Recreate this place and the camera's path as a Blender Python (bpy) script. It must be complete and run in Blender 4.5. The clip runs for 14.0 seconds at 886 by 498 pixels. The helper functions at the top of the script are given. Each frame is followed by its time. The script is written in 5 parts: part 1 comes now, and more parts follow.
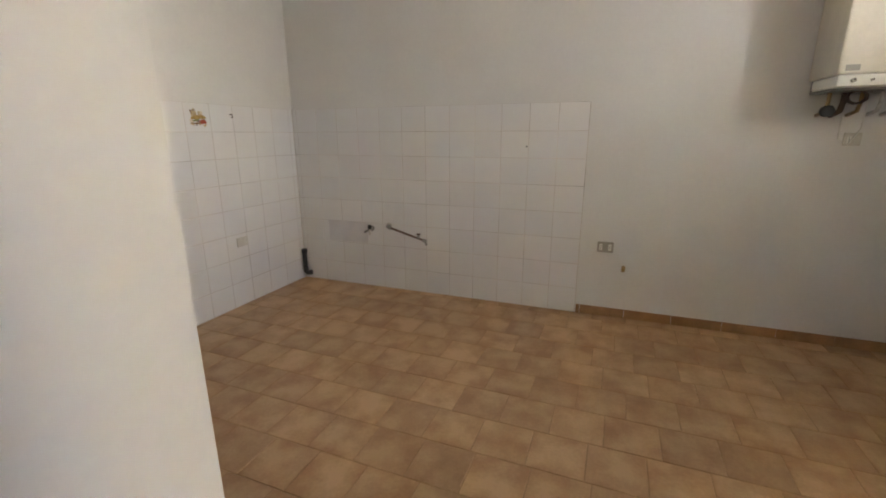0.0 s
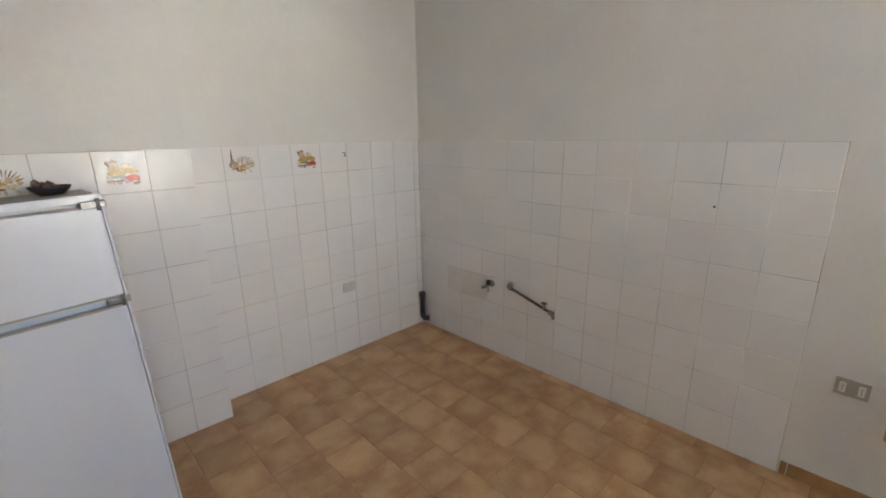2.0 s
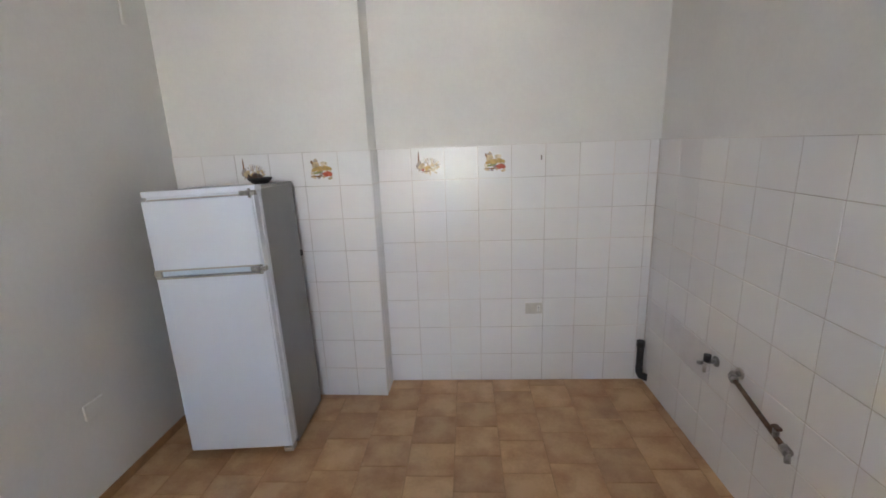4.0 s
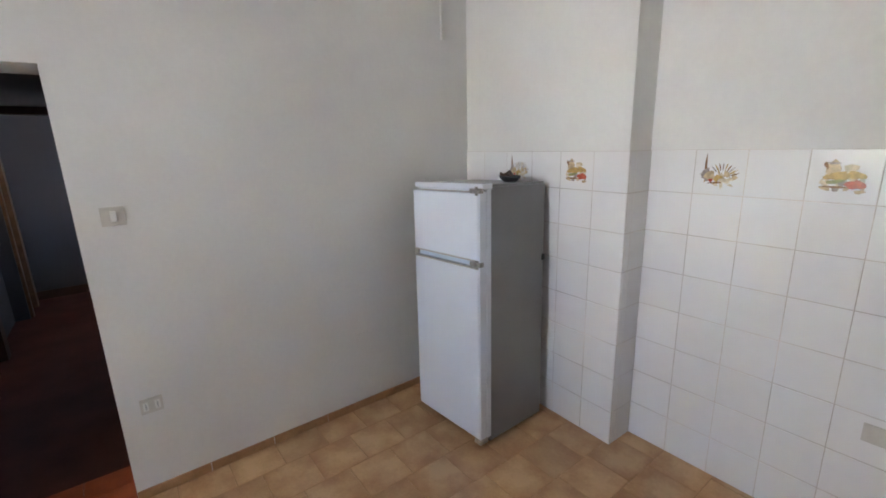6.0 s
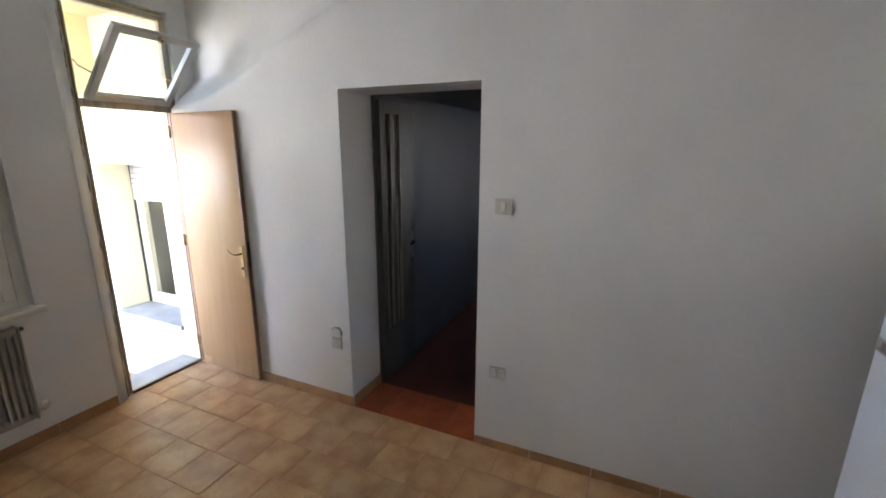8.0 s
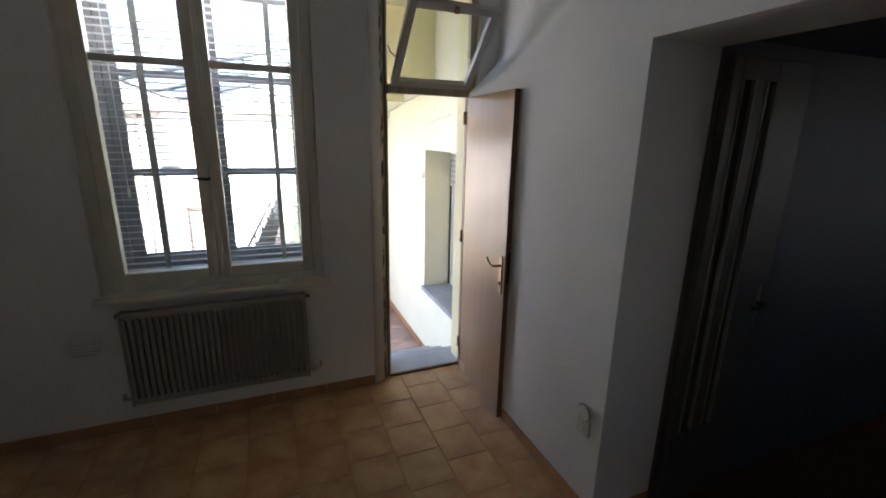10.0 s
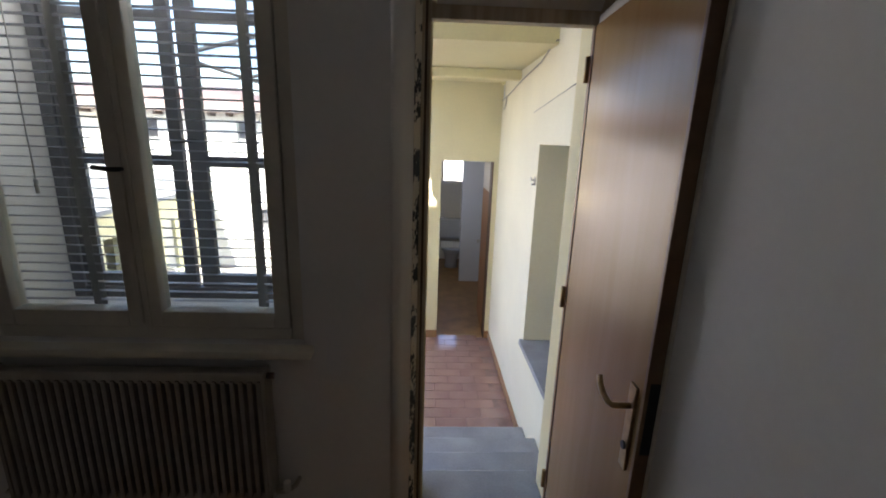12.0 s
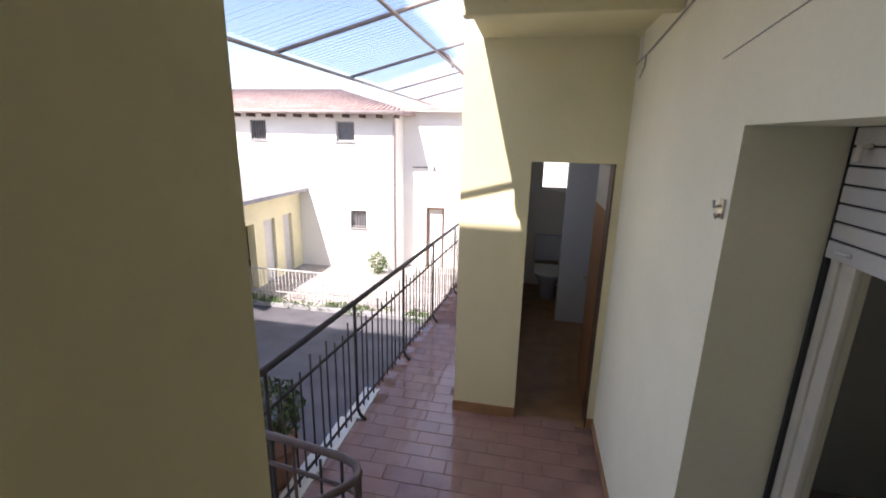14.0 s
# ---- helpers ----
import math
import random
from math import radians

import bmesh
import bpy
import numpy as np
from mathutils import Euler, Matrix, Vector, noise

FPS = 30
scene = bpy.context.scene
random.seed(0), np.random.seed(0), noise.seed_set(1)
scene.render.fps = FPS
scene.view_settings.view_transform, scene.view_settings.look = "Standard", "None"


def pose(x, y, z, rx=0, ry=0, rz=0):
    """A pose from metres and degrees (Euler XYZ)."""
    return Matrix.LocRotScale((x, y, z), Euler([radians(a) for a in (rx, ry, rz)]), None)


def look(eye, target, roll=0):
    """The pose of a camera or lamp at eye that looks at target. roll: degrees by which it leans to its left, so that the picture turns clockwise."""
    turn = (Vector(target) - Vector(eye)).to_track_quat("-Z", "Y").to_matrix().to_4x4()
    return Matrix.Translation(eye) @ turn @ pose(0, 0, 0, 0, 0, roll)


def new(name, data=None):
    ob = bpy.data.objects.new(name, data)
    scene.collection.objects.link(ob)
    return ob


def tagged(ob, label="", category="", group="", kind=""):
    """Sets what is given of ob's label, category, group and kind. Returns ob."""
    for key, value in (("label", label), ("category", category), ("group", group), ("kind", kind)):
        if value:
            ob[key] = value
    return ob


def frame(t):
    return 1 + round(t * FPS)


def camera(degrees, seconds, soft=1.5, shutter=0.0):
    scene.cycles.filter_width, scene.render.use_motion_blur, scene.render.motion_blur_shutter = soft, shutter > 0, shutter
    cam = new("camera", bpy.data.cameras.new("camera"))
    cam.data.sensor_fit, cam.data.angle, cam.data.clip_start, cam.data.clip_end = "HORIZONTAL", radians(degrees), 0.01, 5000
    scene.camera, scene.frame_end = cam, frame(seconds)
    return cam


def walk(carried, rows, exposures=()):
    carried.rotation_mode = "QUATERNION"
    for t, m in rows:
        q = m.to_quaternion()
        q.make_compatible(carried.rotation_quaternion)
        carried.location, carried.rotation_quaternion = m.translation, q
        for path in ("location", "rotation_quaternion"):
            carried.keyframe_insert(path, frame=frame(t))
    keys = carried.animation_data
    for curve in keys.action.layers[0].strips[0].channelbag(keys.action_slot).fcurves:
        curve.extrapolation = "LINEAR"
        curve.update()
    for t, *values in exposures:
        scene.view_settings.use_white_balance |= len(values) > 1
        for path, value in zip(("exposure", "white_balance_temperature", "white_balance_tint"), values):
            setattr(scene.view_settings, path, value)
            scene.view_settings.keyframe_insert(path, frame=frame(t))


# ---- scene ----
cam = camera(91.5, 14.0, 1.8)
PATH = [
    (0, (-0.38, 1.835, 1.377), (1.415, 2.552, 0.864), -0.2),
    (0.5, (-0.159, 1.869, 1.509), (1.552, 2.762, 0.985), -0.4),
    (1, (0.035, 1.96, 1.632), (1.67, 2.977, 1.092), -0.3),
    (1.5, (0.283, 1.945, 1.677), (1.798, 3.131, 1.134), -0.5),
    (2, (0.572, 1.91, 1.665), (1.91, 3.3, 1.138), -0.9),
    (2.2, (0.704, 1.911, 1.653), (1.937, 3.395, 1.128), -1.2),
    (4.5, (1.989, 1.911, 1.619), (1.502, 3.794, 1.154), -1.7),
    (5, (2.157, 2.078, 1.638), (1.332, 3.837, 1.163), -1.3),
    (5.5, (2.298, 2.306, 1.681), (1.101, 3.829, 1.182), -1.7),
    (6, (2.328, 2.487, 1.659), (0.784, 3.665, 1.184), -1.6),
    (6.5, (2.336, 2.743, 1.666), (0.513, 3.425, 1.204), -1.4),
    (7, (2.299, 2.938, 1.666), (0.355, 3.083, 1.217), -0.8),
    (7.5, (2.204, 3.003, 1.679), (0.289, 2.663, 1.214), -0.2),
    (8, (2.079, 3.095, 1.686), (0.309, 2.288, 1.222), 0.1),
    (8.5, (1.967, 3.11, 1.697), (0.392, 1.971, 1.224), 0.7),
    (9, (1.761, 2.99, 1.705), (0.46, 1.557, 1.202), 0.8),
    (9.2, (1.661, 2.928, 1.707), (0.474, 1.4, 1.198), 0.8),
    (11.3, (0.645, 2.052, 1.574), (0.451, 0.122, 1.087), 1.9),
    (11.5, (0.607, 1.9, 1.569), (0.444, -0.033, 1.083), 1.9),
    (12, (0.525, 1.506, 1.55), (0.437, -0.43, 1.054), 1.9),
    (12.5, (0.466, 1.07, 1.521), (0.471, -0.869, 1.031), 1.7),
    (13, (0.412, 0.686, 1.499), (0.478, -1.25, 1.001), 1.9),
    (13.5, (0.367, 0.337, 1.502), (0.616, -1.582, 0.996), 1.0),
    (14, (0.355, 0.021, 1.485), (0.736, -1.877, 0.981), 1.2),
]
EXPOSURES = [(0.0, 5.35, 7450, 20), (1.0, 5.45, 7300, 20), (2.0, 5.4, 6900, 20), (5.0, 5.5, 6450, 20), (7.0, 5.6, 6350, 19), (7.5, 5.5, 6350, 19), (8.3, 4.75, 6350, 19), (9.2, 3.95, 6350, 19), (11.3, 2.85, 6450, 22), (11.9, 2.65, 6500, 22), (12.5, 2.75, 6500, 22), (13.4, 2.65, 6550, 22), (14.0, 1.35, 6500, 24)]
walk(cam, [(t, look(eye, target, roll)) for t, eye, target, roll in PATH], EXPOSURES)

# ---- world and sun ----
SUN = Vector((0.26, 0.78, 1.0)).normalized()
world = bpy.data.worlds.new("world")
scene.world = world
world.use_nodes = True
wn = world.node_tree.nodes
sky = wn.new("ShaderNodeTexSky")
sky.sky_type = "NISHITA"
sky.sun_disc = False
sky.sun_elevation = math.asin(SUN.z)
sky.sun_rotation = math.atan2(SUN.x, SUN.y)
wn["Background"].inputs["Strength"].default_value = 0.12
world.node_tree.links.new(sky.outputs["Color"], wn["Background"].inputs["Color"])
sun = new("sun", bpy.data.lights.new("sun", "SUN"))
sun.data.energy = 5.0
sun.data.angle = radians(0.6)
sun.data.color = (1.0, 0.95, 0.87)
sun.matrix_world = look(SUN * 30, (0, 0, 0))


# ---- materials ----
def material(name, base, rough=0.6, metal=0.0, var=0.12, scale=6.0, bump=0.15, fine=60.0, spread=0.0, tint=None, coat=0.0):
    """Base colour varied at two scales, with fine relief; spread: change from piece to piece."""
    m = bpy.data.materials.new(name)
    m.use_nodes = True
    n, l = m.node_tree.nodes, m.node_tree.links
    b = n["Principled BSDF"]
    b.inputs["Roughness"].default_value = rough
    b.inputs["Metallic"].default_value = metal
    b.inputs["Coat Weight"].default_value = coat
    geo = n.new("ShaderNodeNewGeometry")
    coarse = n.new("ShaderNodeTexNoise")
    coarse.inputs["Scale"].default_value = scale
    coarse.inputs["Detail"].default_value = 5
    grain = n.new("ShaderNodeTexNoise")
    grain.inputs["Scale"].default_value = fine
    grain.inputs["Detail"].default_value = 3
    for tex in (coarse, grain):
        l.new(geo.outputs["Position"], tex.inputs["Vector"])
    ramp = n.new("ShaderNodeValToRGB")
    dark = tint or tuple(c * (1 - var) for c in base)
    light = tuple(min(1.0, c * (1 + var * 0.6)) for c in base)
    ramp.color_ramp.elements[0].position, ramp.color_ramp.elements[1].position = 0.3, 0.7
    ramp.color_ramp.elements[0].color, ramp.color_ramp.elements[1].color = (*dark, 1), (*light, 1)
    mixv = n.new("ShaderNodeMath")
    mixv.operation = "MULTIPLY_ADD"
    l.new(grain.outputs["Fac"], mixv.inputs[0])
    mixv.inputs[1].default_value = 0.3
    l.new(coarse.outputs["Fac"], mixv.inputs[2])
    sub = n.new("ShaderNodeMath")
    sub.operation = "SUBTRACT"
    l.new(mixv.outputs[0], sub.inputs[0])
    sub.inputs[1].default_value = 0.15
    l.new(sub.outputs[0], ramp.inputs["Fac"])
    colour = ramp.outputs["Color"]
    if spread:
        info = n.new("ShaderNodeObjectInfo")
        hsv = n.new("ShaderNodeHueSaturation")
        rng = n.new("ShaderNodeMapRange")
        rng.inputs["To Min"].default_value, rng.inputs["To Max"].default_value = 1 - spread, 1 + spread
        l.new(info.outputs["Random"], rng.inputs["Value"])
        l.new(rng.outputs["Result"], hsv.inputs["Value"])
        l.new(colour, hsv.inputs["Color"])
        colour = hsv.outputs["Color"]
    l.new(colour, b.inputs["Base Color"])
    if bump:
        bp = n.new("ShaderNodeBump")
        bp.inputs["Strength"].default_value = bump
        bp.inputs["Distance"].default_value = 0.004
        l.new(mixv.outputs[0], bp.inputs["Height"])
        l.new(bp.outputs["Normal"], b.inputs["Normal"])
    return m


PLASTER = material("white_plaster", (0.72, 0.71, 0.68), 0.75, var=0.06, scale=1.6, bump=0.35, fine=45)
CEILPAINT = material("white_ceiling_paint", (0.86, 0.85, 0.82), 0.85, var=0.04, scale=1.5, bump=0.25, fine=45)
YELLOW = material("cream_yellow_plaster", (0.79, 0.72, 0.45), 0.8, var=0.07, scale=1.5, bump=0.35, fine=50)
# YELLOW plaster again, made paler to carry sky light on the outer wall
PALECREAM = material("skylit_cream_plaster", (0.81, 0.77, 0.59), 0.8, var=0.07, scale=1.5, bump=0.35, fine=50)
FACADE = material("white_facade", (0.82, 0.80, 0.74), 0.85, var=0.07, scale=0.6, bump=0.3, fine=20)
TILE_W = material("white_glazed_tile", (0.79, 0.78, 0.765), 0.22, var=0.03, scale=2.0, bump=0.2, fine=14, spread=0.02)
GROUT_W = material("pale_grout", (0.57, 0.51, 0.45), 0.9, var=0.5, scale=3.2, bump=0.2)
CREAM = material("cream_paint", (0.66, 0.62, 0.52), 0.45, var=0.1, scale=5, bump=0.1)
GREYPAINT = material("grey_white_paint", (0.55, 0.53, 0.49), 0.4, var=0.1, scale=6, bump=0.1)
ENAMEL = material("white_enamel", (0.66, 0.70, 0.77), 0.22, var=0.02, scale=2, bump=0.02)
GREYSIDE = material("grey_sheet_metal", (0.24, 0.24, 0.235), 0.35, metal=0.3, var=0.08, scale=3, bump=0.03)
WHITEPLASTIC = material("white_plastic", (0.72, 0.71, 0.66), 0.35, var=0.04, scale=20, bump=0.02)
GREYPLASTIC = material("grey_plastic", (0.36, 0.34, 0.30), 0.4, var=0.08, scale=20, bump=0.02)
IVORY = material("aged_ivory_plastic", (0.58, 0.55, 0.49), 0.4, var=0.08, scale=25, bump=0.02)
RADPAINT = material("aged_radiator_enamel", (0.31, 0.285, 0.235), 0.35, var=0.12, scale=6, bump=0.05)
EDGEWOOD = material("brown_edge_wood", (0.20, 0.11, 0.055), 0.4, var=0.25, scale=10, bump=0.08)
BLUEPLASTIC = material("pale_blue_plastic", (0.45, 0.55, 0.66), 0.35, var=0.06, scale=15, bump=0.02)
BLACK = material("black_plastic", (0.02, 0.02, 0.02), 0.5, var=0.3, scale=20, bump=0.05)
CHROME = material("worn_chrome", (0.55, 0.52, 0.47), 0.28, metal=0.9, var=0.25, scale=40, bump=0.05)
DARKMETAL = material("dark_hinge_metal", (0.32, 0.31, 0.30), 0.35, metal=0.8, var=0.4, scale=60, bump=0.1)
RUST = material("rusty_pipe", (0.17, 0.11, 0.075), 0.5, metal=0.5, var=0.4, scale=30, bump=0.2)
BRASS = material("brass_handle", (0.45, 0.31, 0.15), 0.3, metal=0.9, var=0.2, scale=30, bump=0.03)
DARKWOOD = material("dark_brown_wood", (0.09, 0.05, 0.03), 0.45, var=0.3, scale=8, bump=0.15)
IRON = material("dark_painted_iron", (0.055, 0.045, 0.042), 0.5, var=0.25, scale=15, bump=0.1)
STONE = material("grey_stone", (0.30, 0.30, 0.30), 0.7, var=0.25, scale=4, bump=0.3, fine=90)
TERRA = material("red_brown_ceramic", (0.24, 0.11, 0.08), 0.28, var=0.22, scale=5, bump=0.08, spread=0.12)
GROUT_D = material("dark_grout", (0.24, 0.14, 0.108), 0.9, var=0.2, scale=12, bump=0.2)
GROUT_R = material("dark_red_grout", (0.33, 0.08, 0.03), 0.9, var=0.2, scale=12, bump=0.2)
REDTHRESH = material("red_glazed_tile", (0.40, 0.09, 0.03), 0.35, var=0.25, scale=7, bump=0.06, spread=0.1)
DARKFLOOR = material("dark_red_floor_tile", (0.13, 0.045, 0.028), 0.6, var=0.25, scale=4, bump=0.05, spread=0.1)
GROUT_F = material("brown_grout", (0.43, 0.255, 0.12), 0.85, var=0.2, scale=15, bump=0.2)
SKIRT = material("brown_skirting_ceramic", (0.40, 0.22, 0.10), 0.3, var=0.25, scale=8, bump=0.06, spread=0.1)
ROOFT = material("clay_roof_tile", (0.40, 0.29, 0.255), 0.8, var=0.25, scale=3, bump=0.3)
ASPHALT = material("asphalt", (0.095, 0.093, 0.10), 0.9, var=0.3, scale=1.2, bump=0.5, fine=70)
PAVER = material("pale_stone_paving", (0.36, 0.33, 0.30), 0.85, var=0.25, scale=2, bump=0.3, spread=0.12)
LEAF = material("green_leaves", (0.07, 0.13, 0.03), 0.6, var=0.4, scale=9, bump=0.1)
SHUTTER_G = material("grey_shutter_paint", (0.17, 0.17, 0.18), 0.5, var=0.2, scale=8, bump=0.1)
# whitish plaster set dark: the corridor's low light is in the colour
CORRIDOR = material("shade_darkened_corridor_plaster", (0.10, 0.10, 0.112), 0.6, var=0.08, scale=2, bump=0.2)
# plaster colour lowered to keep the room behind the glass in shade
DARKROOM = material("shade_darkened_room_plaster", (0.22, 0.21, 0.19), 0.8, var=0.1, scale=2, bump=0.1)


def glass(name, tint=(0.93, 0.96, 0.95)):
    """Thin clear pane: see-through, with a mirror share that grows towards grazing view."""
    m = bpy.data.materials.new(name)
    m.use_nodes = True
    n, l = m.node_tree.nodes, m.node_tree.links
    n.remove(n["Principled BSDF"])
    clear, gloss, mix, fres = (n.new(k) for k in ("ShaderNodeBsdfTransparent", "ShaderNodeBsdfGlossy", "ShaderNodeMixShader", "ShaderNodeLayerWeight"))
    steep, share = n.new("ShaderNodeMath"), n.new("ShaderNodeMath")
    steep.operation, share.operation = "POWER", "MULTIPLY_ADD"
    steep.inputs[1].default_value = 5.0
    share.inputs[1].default_value, share.inputs[2].default_value = 0.85, 0.05
    clear.inputs["Color"].default_value = (*tint, 1)
    gloss.inputs["Roughness"].default_value = 0.02
    fres.inputs["Blend"].default_value = 0.5
    l.new(fres.outputs["Facing"], steep.inputs[0])
    l.new(steep.outputs[0], share.inputs[0])
    l.new(share.outputs[0], mix.inputs["Fac"])
    l.new(clear.outputs[0], mix.inputs[1])
    l.new(gloss.outputs[0], mix.inputs[2])
    l.new(mix.outputs[0], n["Material Output"].inputs["Surface"])
    return m


GLASS = glass("window_glass")


def tile_glaze(name, mid, edge, half, rough=0.3, spread=0.09):
    """Clouded ceramic: paler in the middle of each tile, browner at its rim, different from tile to tile."""
    m = bpy.data.materials.new(name)
    m.use_nodes = True
    n, l = m.node_tree.nodes, m.node_tree.links
    b = n["Principled BSDF"]
    tc, info = n.new("ShaderNodeTexCoord"), n.new("ShaderNodeObjectInfo")
    add = n.new("ShaderNodeVectorMath")
    add.operation = "MULTIPLY_ADD"
    comb = n.new("ShaderNodeCombineXYZ")
    for k in range(3):
        l.new(info.outputs["Random"], comb.inputs[k])
    l.new(comb.outputs[0], add.inputs[0])
    add.inputs[1].default_value = (37.0, 91.0, 53.0)
    l.new(tc.outputs["Object"], add.inputs[2])
    noise_a, noise_b = n.new("ShaderNodeTexNoise"), n.new("ShaderNodeTexNoise")
    noise_a.inputs["Scale"].default_value, noise_a.inputs["Detail"].default_value = 6.5, 4
    noise_b.inputs["Scale"].default_value, noise_b.inputs["Detail"].default_value = 70.0, 4
    l.new(add.outputs[0], noise_a.inputs["Vector"])
    l.new(add.outputs[0], noise_b.inputs["Vector"])
    sep = n.new("ShaderNodeSeparateXYZ")
    l.new(tc.outputs["Object"], sep.inputs[0])
    absx, absy, far = n.new("ShaderNodeMath"), n.new("ShaderNodeMath"), n.new("ShaderNodeMath")
    absx.operation = absy.operation = "ABSOLUTE"
    far.operation = "MAXIMUM"
    l.new(sep.outputs[0], absx.inputs[0])
    l.new(sep.outputs[1], absy.inputs[0])
    l.new(absx.outputs[0], far.inputs[0])
    l.new(absy.outputs[0], far.inputs[1])
    rim = n.new("ShaderNodeMapRange")
    rim.inputs["From Min"].default_value, rim.inputs["From Max"].default_value = half * 0.35, half
    rim.inputs["To Min"].default_value, rim.inputs["To Max"].default_value = -0.05, 0.05
    l.new(far.outputs[0], rim.inputs["Value"])
    fac = n.new("ShaderNodeMath")
    fac.operation = "ADD"
    l.new(rim.outputs["Result"], fac.inputs[0])
    l.new(noise_a.outputs["Fac"], fac.inputs[1])
    fac2 = n.new("ShaderNodeMath")
    fac2.operation = "MULTIPLY_ADD"
    l.new(noise_b.outputs["Fac"], fac2.inputs[0])
    fac2.inputs[1].default_value = 0.25
    l.new(fac.outputs[0], fac2.inputs[2])
    ramp = n.new("ShaderNodeValToRGB")
    ramp.color_ramp.elements[0].position, ramp.color_ramp.elements[1].position = 0.47, 0.82
    ramp.color_ramp.elements[0].color, ramp.color_ramp.elements[1].color = (*mid, 1), (*edge, 1)
    l.new(fac2.outputs[0], ramp.inputs["Fac"])
    hsv, rng = n.new("ShaderNodeHueSaturation"), n.new("ShaderNodeMapRange")
    rng.inputs["To Min"].default_value, rng.inputs["To Max"].default_value = 1 - spread, 1 + spread
    l.new(info.outputs["Random"], rng.inputs["Value"])
    l.new(rng.outputs["Result"], hsv.inputs["Value"])
    l.new(ramp.outputs["Color"], hsv.inputs["Color"])
    l.new(hsv.outputs["Color"], b.inputs["Base Color"])
    rr = n.new("ShaderNodeMapRange")
    rr.inputs["To Min"].default_value, rr.inputs["To Max"].default_value = rough, rough * 1.9
    l.new(noise_b.outputs["Fac"], rr.inputs["Value"])
    l.new(rr.outputs["Result"], b.inputs["Roughness"])
    bp = n.new("ShaderNodeBump")
    bp.inputs["Strength"].default_value, bp.inputs["Distance"].default_value = 0.12, 0.003
    l.new(noise_a.outputs["Fac"], bp.inputs["Height"])
    l.new(bp.outputs["Normal"], b.inputs["Normal"])
    return m


def wood(name, base, dark, rough=0.35, axis=2, scale=14.0):
    """Veneer with grain along one axis."""
    m = bpy.data.materials.new(name)
    m.use_nodes = True
    n, l = m.node_tree.nodes, m.node_tree.links
    b = n["Principled BSDF"]
    geo, mp = n.new("ShaderNodeNewGeometry"), n.new("ShaderNodeMapping")
    stretch = [scale, scale, scale]
    stretch[axis] = scale * 0.08
    mp.inputs["Scale"].default_value = stretch
    l.new(geo.outputs["Position"], mp.inputs["Vector"])
    tex = n.new("ShaderNodeTexNoise")
    tex.inputs["Scale"].default_value, tex.inputs["Detail"].default_value = 2.2, 6
    tex.inputs["Distortion"].default_value = 0.6
    l.new(mp.outputs[0], tex.inputs["Vector"])
    ramp = n.new("ShaderNodeValToRGB")
    ramp.color_ramp.elements[0].position, ramp.color_ramp.elements[1].position = 0.3, 0.72
    ramp.color_ramp.elements[0].color, ramp.color_ramp.elements[1].color = (*dark, 1), (*base, 1)
    l.new(tex.outputs["Fac"], ramp.inputs["Fac"])
    l.new(ramp.outputs["Color"], b.inputs["Base Color"])
    b.inputs["Roughness"].default_value = rough
    bp = n.new("ShaderNodeBump")
    bp.inputs["Strength"].default_value, bp.inputs["Distance"].default_value = 0.06, 0.002
    l.new(tex.outputs["Fac"], bp.inputs["Height"])
    l.new(bp.outputs["Normal"], b.inputs["Normal"])
    return m


FLOOR_GLAZE = tile_glaze("clouded_floor_tile", (0.59, 0.37, 0.195), (0.41, 0.22, 0.10), 0.12, 0.24, 0.11)
BALCONY_GLAZE = tile_glaze("balcony_tile", (0.36, 0.21, 0.165), (0.30, 0.17, 0.135), 0.12, 0.08, 0.06)
BALCONY_GLAZE.node_tree.nodes["Principled BSDF"].inputs["Coat Weight"].default_value = 0.6
BALCONY_GLAZE.node_tree.nodes["Principled BSDF"].inputs["Coat Roughness"].default_value = 0.06
VENEER = wood("beech_veneer", (0.385, 0.245, 0.12), (0.35, 0.217, 0.10), 0.19, scale=9.0)
VENEER.node_tree.nodes["Principled BSDF"].inputs["Specular IOR Level"].default_value = 0.14
for dull in (REDTHRESH, DARKFLOOR):
    dull.node_tree.nodes["Principled BSDF"].inputs["Specular IOR Level"].default_value = 0.2
FRAMEWOOD = wood("old_door_frame_wood", (0.52, 0.45, 0.33), (0.36, 0.27, 0.17), 0.45)
BATHDOOR = wood("orange_door_wood", (0.40, 0.20, 0.09), (0.28, 0.12, 0.05), 0.4)

# corrugated canopy sheet: part of the light passes straight through, part is scattered
CANOPY = bpy.data.materials.new("translucent_canopy_sheet")
CANOPY.use_nodes = True
cn, cl = CANOPY.node_tree.nodes, CANOPY.node_tree.links
cn.remove(cn["Principled BSDF"])
c_tl, c_tp, c_gl, c_m1, c_m2 = (cn.new(k) for k in ("ShaderNodeBsdfTranslucent", "ShaderNodeBsdfTransparent", "ShaderNodeBsdfDiffuse", "ShaderNodeMixShader", "ShaderNodeMixShader"))
c_tl.inputs["Color"].default_value = (0.62, 0.72, 0.85, 1)
c_gl.inputs["Color"].default_value = (0.55, 0.62, 0.7, 1)
c_tp.inputs["Color"].default_value = (0.93, 0.96, 1.0, 1)
c_m1.inputs["Fac"].default_value, c_m2.inputs["Fac"].default_value = 0.2, 0.7
cl.new(c_tl.outputs[0], c_m1.inputs[1])
cl.new(c_gl.outputs[0], c_m1.inputs[2])
cl.new(c_m1.outputs[0], c_m2.inputs[1])
cl.new(c_tp.outputs[0], c_m2.inputs[2])
